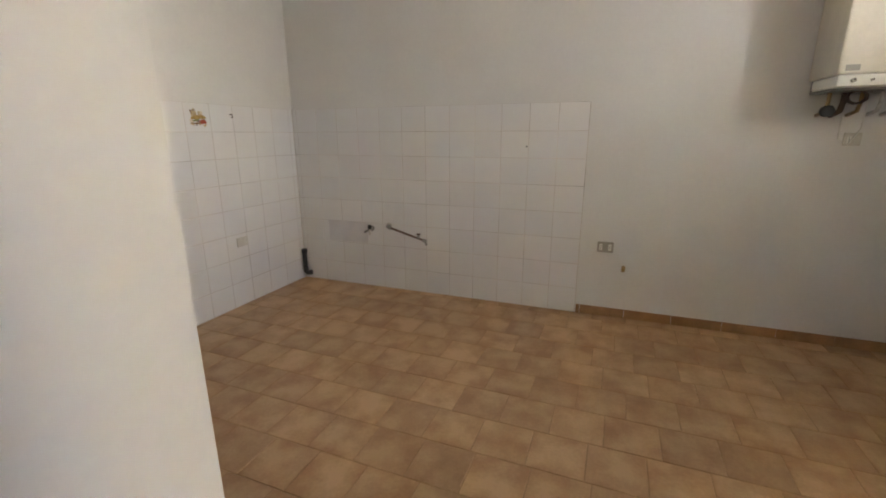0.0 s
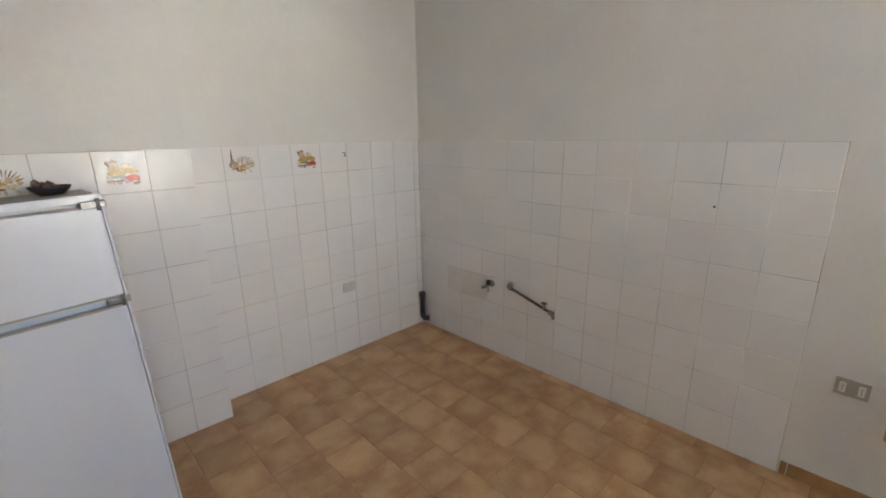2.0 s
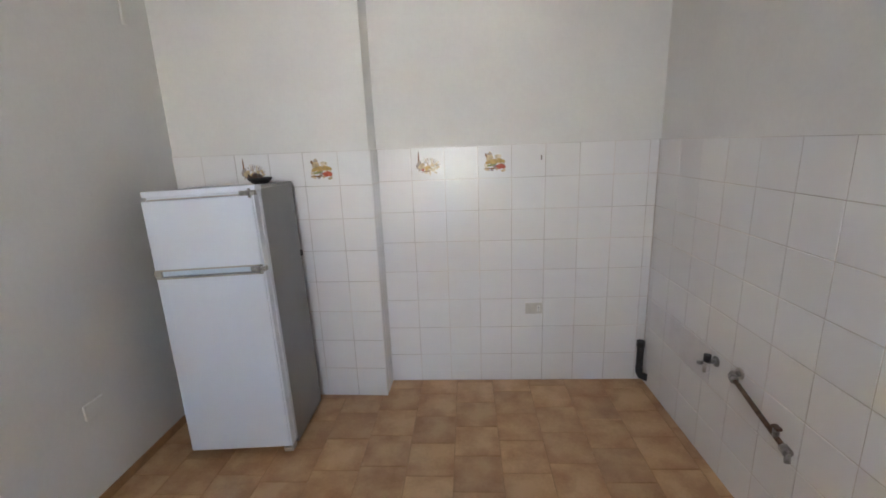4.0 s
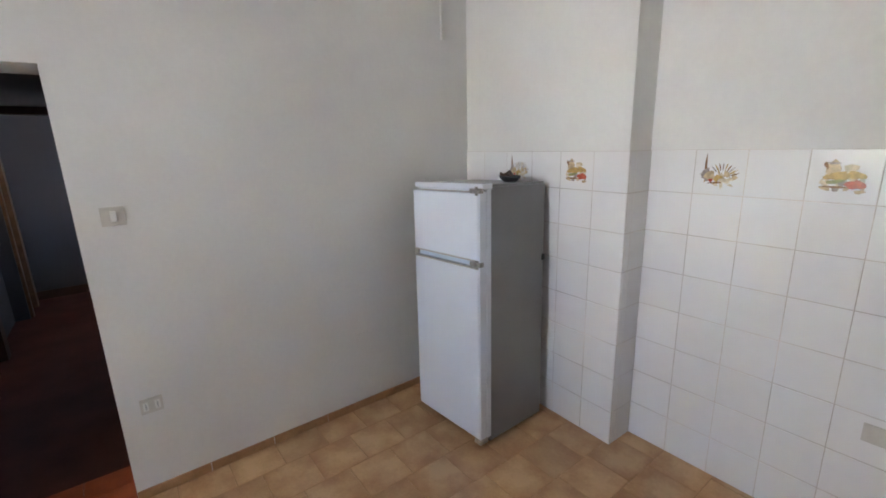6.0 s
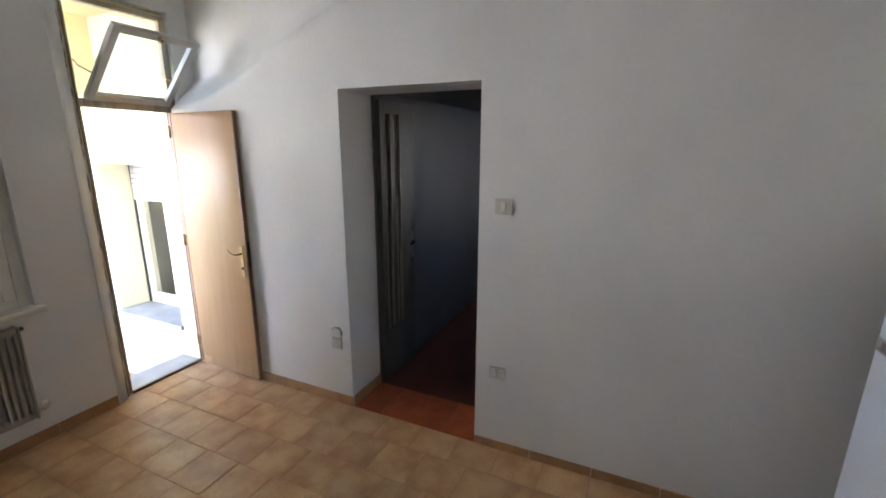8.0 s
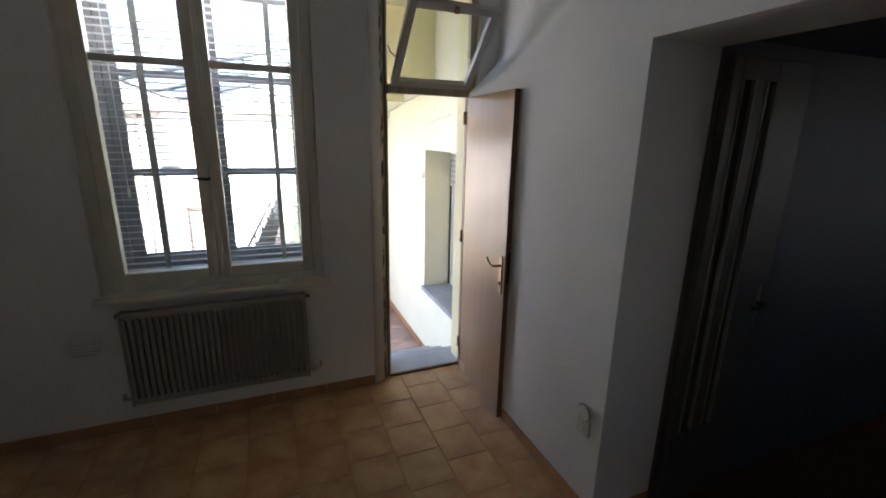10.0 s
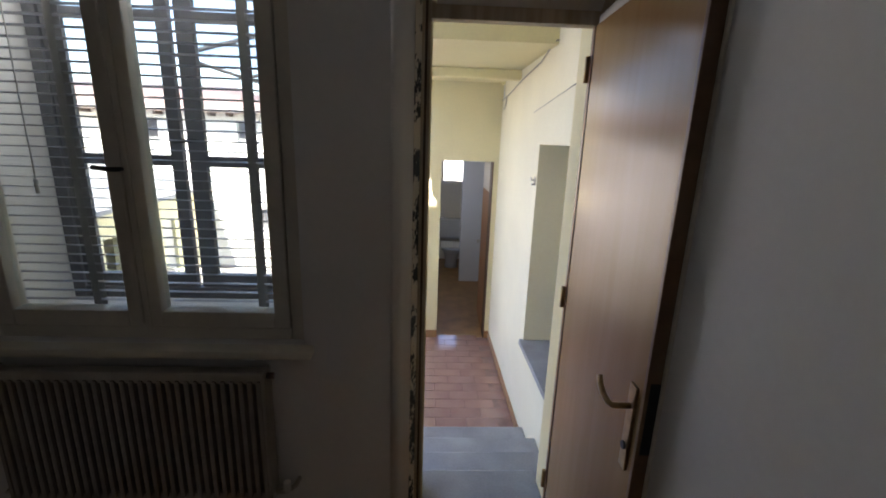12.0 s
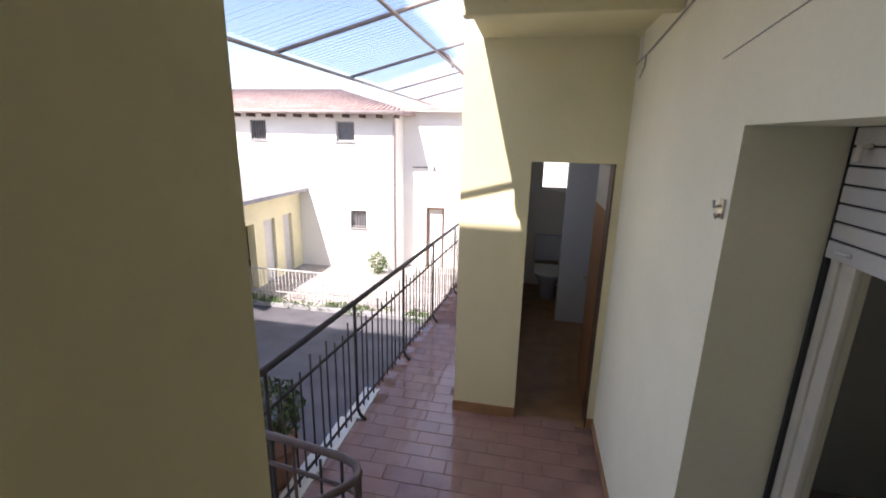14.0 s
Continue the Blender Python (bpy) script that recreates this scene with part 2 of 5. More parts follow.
cl.new(c_m2.outputs[0], cn["Material Output"].inputs["Surface"])


# ---- building helpers ----
def box(bm, x0, x1, y0, y1, z0, z1, bevel=0.0):
    r = bmesh.ops.create_cube(bm, size=1.0, matrix=Matrix.Translation(((x0 + x1) / 2, (y0 + y1) / 2, (z0 + z1) / 2)) @ Matrix.Diagonal((abs(x1 - x0), abs(y1 - y0), abs(z1 - z0), 1)))
    if bevel:
        edges = list({e for v in r["verts"] for e in v.link_edges})
        bmesh.ops.bevel(bm, geom=edges, offset=bevel, segments=2, affect="EDGES", profile=0.6)
    return bm


def boxed(x0, x1, y0, y1, z0, z1, bevel=0.0):
    return box(bmesh.new(), x0, x1, y0, y1, z0, z1, bevel)


def tube(bm, pts, r, seg=8, closed_ends=True):
    """A round bar along a line of points."""
    pts = [Vector(p) for p in pts]
    rings, side = [], None
    for i, p in enumerate(pts):
        d = (pts[min(i + 1, len(pts) - 1)] - pts[max(i - 1, 0)]).normalized()
        if side is None:
            side = d.orthogonal().normalized()
        side = (side - d * side.dot(d)).normalized()
        up = d.cross(side)
        rings.append([bm.verts.new(p + r * (math.cos(a) * side + math.sin(a) * up)) for a in [2 * math.pi * k / seg for k in range(seg)]])
    for a, b in zip(rings, rings[1:]):
        for k in range(seg):
            bm.faces.new((a[k], a[(k + 1) % seg], b[(k + 1) % seg], b[k])).smooth = True
    if closed_ends:
        bm.faces.new(rings[0][::-1])
        bm.faces.new(rings[-1])
    return bm


def tubed(pts, r, seg=8):
    return tube(bmesh.new(), pts, r, seg)


def finish(name, bm, mat):
    bmesh.ops.recalc_face_normals(bm, faces=bm.faces)
    me = bpy.data.meshes.new(name)
    bm.to_mesh(me)
    bm.free()
    me.materials.append(mat)
    return me


def solid(name, bm, mat, label="", category="", group="", kind=""):
    """A top-level thing of one mesh."""
    return tagged(new(name, finish(name, bm, mat)), label, category, group, kind)


def thing(name, at, label, category, group="", kind=""):
    ob = new(name)
    ob.location = at
    return tagged(ob, label, category, group, kind)


def part(name, bm, mat, parent, label=""):
    """One mesh object under a thing; the mesh is given in world places when the parent stands unturned."""
    root = parent
    off = Vector(root.location)
    while root.parent:
        root = root.parent
        off += Vector(root.location)
    bmesh.ops.translate(bm, verts=bm.verts, vec=-off)
    ob = new(name, finish(name, bm, mat))
    ob.parent = parent
    return tagged(ob, label)


def prism(outline, z0, z1):
    """An upright prism over a plan outline."""
    bm = bmesh.new()
    low = [bm.verts.new((x, y, z0)) for x, y in outline]
    high = [bm.verts.new((x, y, z1)) for x, y in outline]
    for k in range(len(low)):
        n = (k + 1) % len(low)
        bm.faces.new((low[k], low[n], high[n], high[k]))
    bm.faces.new(low)
    bm.faces.new(high)
    bmesh.ops.recalc_face_normals(bm, faces=bm.faces)
    return bm


def wall_mesh(axis, c0, c1, u0, u1, v0, v1, holes=()):
    """A wall between c0 and c1 on its axis, with holes (u0, u1, v0, v1) that go through it."""
    us = sorted({u0, u1, *[h for q in holes for h in q[:2]]})
    vs = sorted({v0, v1, *[h for q in holes for h in q[2:]]})
    us, vs = [u for u in us if u0 <= u <= u1], [v for v in vs if v0 <= v <= v1]

    def is_solid(i, j):
        if not (0 <= i < len(us) - 1 and 0 <= j < len(vs) - 1):
            return False
        u, v = (us[i] + us[i + 1]) / 2, (vs[j] + vs[j + 1]) / 2
        return not any(q[0] < u < q[1] and q[2] < v < q[3] for q in holes)

    bm, cache = bmesh.new(), {}

    def vert(c, u, v):
        key = (c, u, v)
        if key not in cache:
            cache[key] = bm.verts.new((c, u, v) if axis == "x" else (u, c, v))
        return cache[key]

    for i in range(len(us) - 1):
        for j in range(len(vs) - 1):
            if not is_solid(i, j):
                continue
            a, b, c, d = us[i], us[i + 1], vs[j], vs[j + 1]
            for k in (c0, c1):
                bm.faces.new([vert(k, a, c), vert(k, b, c), vert(k, b, d), vert(k, a, d)])
            for di, dj, p, q in ((-1, 0, (a, c), (a, d)), (1, 0, (b, c), (b, d)), (0, -1, (a, c), (b, c)), (0, 1, (a, d), (b, d))):
                if not is_solid(i + di, j + dj):
                    bm.faces.new([vert(c0, *p), vert(c0, *q), vert(c1, *q), vert(c1, *p)])
    return bm


# ---- plan ----
KX, TY, PIERX, PIERY, CEIL = 2.955, 4.655, 1.212, 4.465, 3.05
OP0, OP1, OPZ = 1.496, 2.35, 1.996
FACE_B, OUT_B = 0.06, -0.17
BD0, BD1, BDZ, TRZ = -0.027, 0.517, 1.91, 2.53
W0, W1, WZ0, WZ1 = 0.95, 2.085, 0.81, 2.53
LOW = -0.62
BATHY, BATHX, OWX = -2.96, 0.84, -0.22


# ---- kitchen shell ----
def arc_reach(z):
    s = max(0.0, (z - 1.93) / (CEIL - 1.93))
    return 2.6 * (s ** 0.5 if s < 0.3 else 0.5477 + (s - 0.3) * 1.1) * (0.55 + 0.55 * s)


def west_wall():
    """Wall with the doorway; its room face is one sheet that dips into the arched hollow beside the balcony door."""
    bm = wall_mesh("x", -0.33, -0.26, FACE_B, 5.0, -0.2, CEIL, [(OP0, OP1, -0.2, OPZ)])
    ys = sorted({FACE_B + k * 0.045 for k in range(0, 108)} | {OP0, OP1, 5.0, FACE_B})
    ys = [y for y in ys if y <= 5.0]
    zs = sorted({1.93 + k * 0.035 for k in range(0, 33)} | {-0.02, OPZ, 1.0, CEIL})
    zs = [z for z in zs if z <= CEIL]
    grid = {}
    for y in ys:
        for z in zs:
            reach, x = arc_reach(z), 0.0
            if z > 1.93 and y < FACE_B + reach:
                u = (y - FACE_B) / reach
                x = -0.2 * (1 - u) ** 0.5 * min(1.0, (z - 1.93) * 5)
            grid[y, z] = bm.verts.new((x, y, z))
    for y0, y1 in zip(ys, ys[1:]):
        for z0, z1 in zip(zs, zs[1:]):
            if OP0 <= y0 and y1 <= OP1 and z1 <= OPZ:
                continue
            bm.faces.new((grid[y0, z0], grid[y1, z0], grid[y1, z1], grid[y0, z1])).smooth = z0 >= 1.9
    for y in (OP0, OP1):
        bm.faces.new([bm.verts.new(p) for p in ((0, y, -0.02), (-0.26, y, -0.02), (-0.26, y, OPZ), (0, y, OPZ))])
    bm.faces.new([bm.verts.new(p) for p in ((0, OP0, OPZ), (-0.26, OP0, OPZ), (-0.26, OP1, OPZ), (0, OP1, OPZ))])
    return bm


MID_B, JB, FE = -0.012, 0.64, 0.518
WALL_W = solid("wall_west", west_wall(), PLASTER, "rough white plaster wall with a doorway", "wall", kind="structure")
WALL_S = solid("wall_south", wall_mesh("y", MID_B, FACE_B, -0.33, KX + 0.3, -0.2, CEIL, [(-0.06, JB, -1, TRZ + 0.03), (W0, W1, WZ0, WZ1)]), PLASTER, "white plaster wall with a window and a balcony door", "wall", kind="structure")
WALL_E = solid("wall_east", boxed(KX, KX + 0.3, FACE_B, 5.0, -0.2, CEIL), PLASTER, "white plaster wall above tiles", "wall", kind="structure")
WALL_N = solid("wall_north", boxed(0.0, KX, TY, 5.0, -0.2, CEIL), PLASTER, "white plaster wall above tiles", "wall", kind="structure")
PIER = solid("wall_pier", boxed(0.0, PIERX, PIERY, TY, -0.004, CEIL), PLASTER, "shallow white plaster pier", "wall", kind="structure")
solid("ceiling", boxed(-0.33, KX + 0.3, MID_B, 5.0, CEIL, CEIL + 0.2), CEILPAINT, "white plaster ceiling", "ceiling", kind="structure")
FLOOR = solid("floor", boxed(0.0, KX + 0.1, MID_B, TY, -0.2, -0.0022), GROUT_F, "clouded beige brown ceramic tile floor", "floor", kind="structure")

# ---- corridor ----
CW = 1.502
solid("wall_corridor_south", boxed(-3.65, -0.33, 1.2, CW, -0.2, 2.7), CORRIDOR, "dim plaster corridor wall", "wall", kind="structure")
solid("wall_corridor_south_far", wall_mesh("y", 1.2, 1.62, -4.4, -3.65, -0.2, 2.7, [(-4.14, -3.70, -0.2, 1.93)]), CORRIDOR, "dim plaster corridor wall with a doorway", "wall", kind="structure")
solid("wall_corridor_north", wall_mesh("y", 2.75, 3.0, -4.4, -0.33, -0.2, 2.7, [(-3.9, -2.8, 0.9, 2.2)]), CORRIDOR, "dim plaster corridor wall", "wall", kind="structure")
# unseen wall, added only to stop the sun entering the north opening
solid("wall_sun_screen", boxed(-4.6, -2.2, 3.6, 3.8, -0.2, 5.2), FACADE, "unseen pale wall added to block sun from the corridor", "wall", kind="structure")
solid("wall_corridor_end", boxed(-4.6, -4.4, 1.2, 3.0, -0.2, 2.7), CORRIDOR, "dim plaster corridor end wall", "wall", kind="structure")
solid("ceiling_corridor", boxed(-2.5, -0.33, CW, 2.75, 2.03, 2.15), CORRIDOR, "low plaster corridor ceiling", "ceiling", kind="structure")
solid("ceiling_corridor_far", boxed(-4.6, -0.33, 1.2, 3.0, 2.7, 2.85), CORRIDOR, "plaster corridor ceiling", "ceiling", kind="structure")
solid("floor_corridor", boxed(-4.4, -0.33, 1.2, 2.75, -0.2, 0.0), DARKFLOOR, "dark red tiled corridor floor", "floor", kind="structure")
solid("baseboard_corridor_end", boxed(-4.4, -4.385, 1.62, 2.75, 0.0, 0.1, 0.003), DARKWOOD, "dark brown wooden baseboard", "baseboard", kind="structure")
THRESH = solid("threshold", boxed(-0.33, 0.0, OP0, OP1, -0.2, -0.006), GROUT_R, "red glazed tile threshold", "threshold", kind="structure")

# ---- outer walls, passage, balcony ----
solid("wall_south_outside", wall_mesh("y", -0.19, MID_B, -0.6, 0.86, LOW - 0.3, 4.0, [(-0.03, 0.511, -0.155, TRZ)]), YELLOW, "cream yellow outer wall round the balcony door", "wall", kind="structure")
solid("wall_south_outside_window", wall_mesh("y", -0.45, MID_B, 0.86, 15.0, -3.6, 4.0, [(W0, W1, WZ0, WZ1)]), FACADE, "pale outer wall round the window", "wall", kind="structure")
# unseen block, added so that its shadow covers the asphalt
solid("wall_yard_shade", boxed(2.9, 15.0, -0.45, 5.2, 4.1, 8.6), FACADE, "unseen pale block added to shade the yard", "wall", kind="structure")
solid("roof_slab", boxed(-6.7, 15.0, -0.45, 5.2, 4.0, 4.1), ROOFT, "house roof slab", "roof", kind="structure")
RAIL_END = 1.63 - 7.6 * 0.078
BALC = solid("floor_balcony", prism([(OWX, -0.19), (OWX, -9.0), (RAIL_END + 0.08, -9.0), (1.56 + 0.08, -2.3), (1.98, -2.3), (1.98, -0.19)], LOW - 0.2, LOW - 0.0025), GROUT_D, "red brown tiled balcony floor", "floor", kind="structure")
WALL_O = solid("wall_outer", wall_mesh("x", -0.62, OWX, BATHY - 0.14, -0.19, LOW, 4.0, [(-1.385, -0.50, 0.125, 1.533)]), PALECREAM, "cream yellow outer wall with a deep window", "wall", kind="structure")
WALL_BATH = solid("wall_bath", wall_mesh("y", BATHY - 0.14, BATHY, OWX, BATHX, LOW, 2.095, [(-0.17, 0.365, -5, 1.335)]), YELLOW, "cream yellow wall with a bathroom doorway", "wall", kind="structure")
slab = boxed(OWX, 0.72, BATHY - 0.14, -1.25, 2.095, 2.3)
box(slab, OWX, 0.72, -1.25, -1.15, 2.095, 2.86)
box(slab, OWX, 0.72, -1.15, -0.19, 2.7, 2.86)
solid("ceiling_beam", boxed(OWX, 0.72, -2.2, -2.12, 2.02, 2.095, 0.01), YELLOW, "cream yellow beam under the passage ceiling", "beam", kind="structure")
solid("ceiling_passage", slab, YELLOW, "cream yellow passage ceiling slab, stepped up by the door", "ceiling", kind="structure")

# bathroom behind the passage
# the side opening is unseen, added for the lamp on the partition
solid("wall_bath_side", wall_mesh("x", BATHX - 0.12, BATHX, -6.4, BATHY - 0.14, LOW, 2.095, [(-4.45, -3.75, 0.75, 1.35)]), YELLOW, "bathroom side wall with an added unseen light opening", "wall", kind="structure")
solid("wall_bath_side_2", boxed(-1.5, -1.4, -6.4, BATHY - 0.14, LOW, 2.095), FACADE, "bathroom side wall", "wall", kind="structure")
# second opening, behind the partition, is unseen and added to let light in
solid("wall_bath_end", wall_mesh("y", -6.4, -6.25, -1.4, BATHX - 0.12, LOW, 2.095, [(-0.17, 0.23, 0.79, 1.25), (-0.9, -0.35, 0.79, 1.25)]), FACADE, "bathroom end wall with a small window", "wall", kind="structure")
solid("wall_bath_front", boxed(-1.4, -0.62, BATHY - 0.14, BATHY, LOW, 2.095), FACADE, "bathroom front wall", "wall", kind="structure")
solid("wall_bath_partition", boxed(-1.4, -0.03, -5.06, -4.95, LOW, 2.095), ENAMEL, "pale blue white bathroom partition", "wall", kind="structure")
solid("ceiling_bath", boxed(-1.5, BATHX, -6.4, BATHY - 0.14, 2.095, 2.3), FACADE, "bathroom ceiling", "ceiling", kind="structure")
BATHFLOOR = solid("floor_bath", boxed(-1.4, BATHX - 0.12, -6.25, BATHY, LOW - 0.19, LOW - 0.002), material("brown_bath_floor", (0.31, 0.18, 0.075), 0.35, var=0.3, scale=6, bump=0.1), "brown tiled bathroom floor", "floor", kind="structure")

# ---- fridge ----
def fridge():
    root = thing("fridge", (0.53, 4.122, 0.0), "white two-door fridge with grey sides, leaning slightly", "fridge")
    w, d, h, foot = 0.555, 0.48, 1.44, 0.018

    def p(name, bm, mat, parent=None, label=""):
        ob = new(name, finish(name, bm, mat))
        ob.parent = parent or root
        return tagged(ob, label)

    p("body", boxed(-w / 2, w / 2, -d / 2 + 0.05, d / 2, foot, h - 0.02, 0.004), GREYSIDE, label="grey sheet metal body")
    p("top_panel", boxed(-w / 2 - 0.002, w / 2 + 0.002, -d / 2 - 0.01, -d / 2 + 0.06, h - 0.03, h, 0.005), ENAMEL)
    p("roof_panel", boxed(-w / 2, w / 2, -d / 2 + 0.06, d / 2 - 0.01, h - 0.02, h - 0.006, 0.003), GREYSIDE, label="grey top plate")
    p("front_frame", boxed(-w / 2, w / 2, -d / 2 + 0.02, -d / 2 + 0.05, foot + 0.03, h - 0.03), ENAMEL)
    p("gasket", boxed(-w / 2 + 0.012, w / 2 - 0.012, -d / 2 + 0.008, -d / 2 + 0.02, foot + 0.04, h - 0.04), GREYPLASTIC, label="grey rubber door gasket")
    up = p("freezer_door", boxed(-w / 2 + 0.004, w / 2 - 0.012, -d / 2 - 0.03, -d / 2 + 0.008, 1.050, h - 0.045, 0.009), ENAMEL)
    low = p("fridge_door", boxed(-w / 2 + 0.004, w / 2 - 0.012, -d / 2 - 0.03, -d / 2 + 0.008, foot + 0.03, 1.016, 0.009), ENAMEL)
    p("edge_strip", boxed(w / 2 - 0.011, w / 2 - 0.002, -d / 2 - 0.028, -d / 2 + 0.02, foot + 0.03, h - 0.04, 0.003), ENAMEL)
    p("middle_rail", boxed(-w / 2 + 0.006, w / 2 - 0.016, -d / 2 - 0.012, -d / 2 + 0.012, 1.019, 1.047, 0.003), BLUEPLASTIC, label="pale blue rail between the doors")
    for door, z in ((up, 1.052), (low, 1.012)):
        p("edge_trim", boxed(-w / 2 + 0.006, w / 2 - 0.014, -d / 2 - 0.032, -d / 2 - 0.02, z - 0.004, z + 0.004, 0.0015), GREYPLASTIC, door, "grey plastic edge trim")
    p("handle_notch", boxed(-w / 2 - 0.004, -w / 2 + 0.03, -d / 2 - 0.028, -d / 2 + 0.012, 1.017, 1.049, 0.004), GREYPLASTIC, label="grey plastic grip block")
    # black strip puts the shade beside the doors into colour
    p("gap_shade_strip", boxed(w / 2 - 0.0155, w / 2 - 0.0115, -d / 2 - 0.02, -d / 2 + 0.018, foot + 0.03, h - 0.045), BLACK, label="black strip standing for shade in the door gap")
    for z, nm in ((1.034, "middle_hinge"), (h - 0.035, "top_hinge")):
        hb = boxed(w / 2 - 0.07, w / 2 + 0.004, -d / 2 - 0.036, -d / 2 - 0.006, z - 0.012, z + 0.012, 0.003)
        tube(hb, [(w / 2 - 0.02, -d / 2 - 0.034, z - 0.022), (w / 2 - 0.02, -d / 2 - 0.034, z + 0.022)], 0.007)
        tube(hb, [(w / 2 - 0.055, -d / 2 - 0.04, z), (w / 2 - 0.055, -d / 2 - 0.03, z)], 0.005)
        p(nm, hb, DARKMETAL, label="dark bare metal hinge")
    p("bottom_hinge", boxed(w / 2 - 0.05, w / 2, -d / 2 - 0.03, -d / 2 + 0.03, foot, foot + 0.024, 0.004), CHROME)
    for sx in (-1, 1):
        for sy in (-1, 1):
            x, y = sx * (w / 2 - 0.04), sy * (d / 2 - 0.06) + 0.02
            p("foot", tubed([(x, y, -0.01), (x, y, foot + 0.004)], 0.016, 10), BLACK)
    p("cable_clip", boxed(w / 2 - 0.004, w / 2 + 0.006, d / 2 - 0.016, d / 2 + 0.008, 0.985, 1.02, 0.003), BLACK)
    up_v = Vector((-0.045, 0.045, 1.43)).normalized()
    right = Vector((0.998, 0.035, 0.0))
    right = (right - up_v * right.dot(up_v)).normalized()
    back = up_v.cross(right)
    turn = Matrix((right, back, up_v)).transposed().to_4x4()
    root.matrix_world = Matrix.Translation((0.53, 4.122, 0.008)) @ turn
    return root


fridge()


def bowl():
    root = thing("bowl", (0.645, 4.25, 1.441), "small black bowl holding dark crumpled leftovers on the fridge", "bowl")
    bm = bmesh.new()
    prof = [(0.03, 0.0), (0.042, 0.004), (0.062, 0.022), (0.07, 0.036), (0.066, 0.037), (0.055, 0.022), (0.03, 0.012), (0.0, 0.011)]
    rings = [[bm.verts.new((r * math.cos(a), r * 0.75 * math.sin(a), z)) for a in [2 * math.pi * k / 20 for k in range(20)]] for r, z in prof[:-1]]
    for a, b in zip(rings, rings[1:]):
        for k in range(20):
            bm.faces.new((a[k], a[(k + 1) % 20], b[(k + 1) % 20], b[k])).smooth = True
    bm.faces.new(rings[0][::-1])
    bm.faces.new(rings[-1])
    ob = new("dish", finish("dish", bm, BLACK))
    ob.parent = root
    bm = bmesh.new()
    rnd = random.Random(4)
    for k in range(9):
        r = bmesh.ops.create_icosphere(bm, subdivisions=1, radius=rnd.uniform(0.012, 0.02), matrix=Matrix.Translation((rnd.uniform(-0.045, 0.045), rnd.uniform(-0.03, 0.03), 0.034 + rnd.uniform(-0.004, 0.01))))
        for v in r["verts"]:
            v.co += Vector((rnd.uniform(-1, 1), rnd.uniform(-1, 1), rnd.uniform(-1, 1))) * 0.005
    ob = new("contents", finish("contents", bm, DARKWOOD))
    ob.parent = root
    return root


bowl()


# ---- sockets and switches ----
def plate(name, at, normal, w, h, mods, label, mat=IVORY, modmat=WHITEPLASTIC, kind_of="socket"):
    """A wall plate with its modules; normal is the wall's axis into the room: 'x', '-x' or '-y'."""
    root = thing(name, at, label, kind_of)
    turn = {"x": pose(0, 0, 0, 0, 0, 90), "-x": pose(0, 0, 0, 0, 0, -90), "-y": pose(0, 0, 0)}[normal]

    def add(nm, bm, m, lab=""):
        bmesh.ops.transform(bm, matrix=turn, verts=bm.verts)
        ob = new(nm, finish(nm, bm, m))
        ob.parent = root
        return tagged(ob, lab)

    add("cover_plate", boxed(-w / 2, w / 2, -0.010, 0.0, -h / 2, h / 2, 0.003), mat)
    n = len(mods)
    step = (w - 0.02) / n
    for k, what in enumerate(mods):
        cx = -w / 2 + 0.01 + step * (k + 0.5)
        if what == "rocker":
            add("rocker", boxed(cx - 0.011, cx + 0.011, -0.016, -0.008, -h / 2 + 0.018, h / 2 - 0.018, 0.003), modmat)
        elif what == "outlet":
            bm = boxed(cx - 0.011, cx + 0.011, -0.0125, -0.008, -h / 2 + 0.016, h / 2 - 0.016, 0.002)
            add("outlet", bm, modmat)
            for z in (-0.011, 0.0, 0.011):
                add("pin_hole", tubed([(cx, -0.0135, z), (cx, -0.0122, z)], 0.0027, 8), BLACK)
        elif what == "button":
            add("button", boxed(cx - 0.011, cx + 0.011, -0.0118, -0.008, -h / 2 + 0.016, h / 2 - 0.016, 0.002), modmat)
    return root


plate("light_switch", (0.0, 2.482, 1.393), "x", 0.088, 0.082, ["none", "rocker", "none"], "ivory plastic light switch beside the doorway", kind_of="switch")
plate("wall_socket", (0.0, 2.478, 0.48), "x", 0.092, 0.075, ["outlet", "none", "outlet"], "ivory plastic wall socket low beside the doorway")
plate("wall_socket", (0.0, 1.392, 0.435), "x", 0.075, 0.075, ["outlet", "none"], "small ivory wall socket near the balcony door")
plate("wall_socket", (2.206, TY - 0.010, 0.533), "-y", 0.11, 0.075, ["none", "none", "outlet"], "grey ivory wall socket set in white tiles")
plate("wall_socket", (KX, 1.866, 0.552), "-x", 0.115, 0.08, ["outlet", "none", "outlet"], "grey metal plate wall socket beside tiles", GREYPLASTIC, WHITEPLASTIC)
plate("blind_cover", (0.0, 3.62, 0.474), "x", 0.11, 0.075, ["none"], "painted over blank wall cover", PLASTER, PLASTER, "cover plate")
vc = thing("cable_cover", (0.0, 1.403, 0.515), "round white cable cap with a short curled cord", "cable cap")
part("cap", tubed([(0.0, 1.403, 0.515), (0.022, 1.403, 0.515)], 0.034, 20), WHITEPLASTIC, vc)
part("cord", tubed([(0.02, 1.403 - 0.037 * math.cos(a), 0.515 + 0.037 * math.sin(a)) for a in [math.pi * (0.15 + 0.12 * k) for k in range(9)]], 0.005), GREYPLASTIC, vc)

solid("conduit", boxed(0.0, 0.014, 4.288, 4.312, 2.288, CEIL, 0.003), WHITEPLASTIC, "white plastic cable conduit on the wall", "conduit")

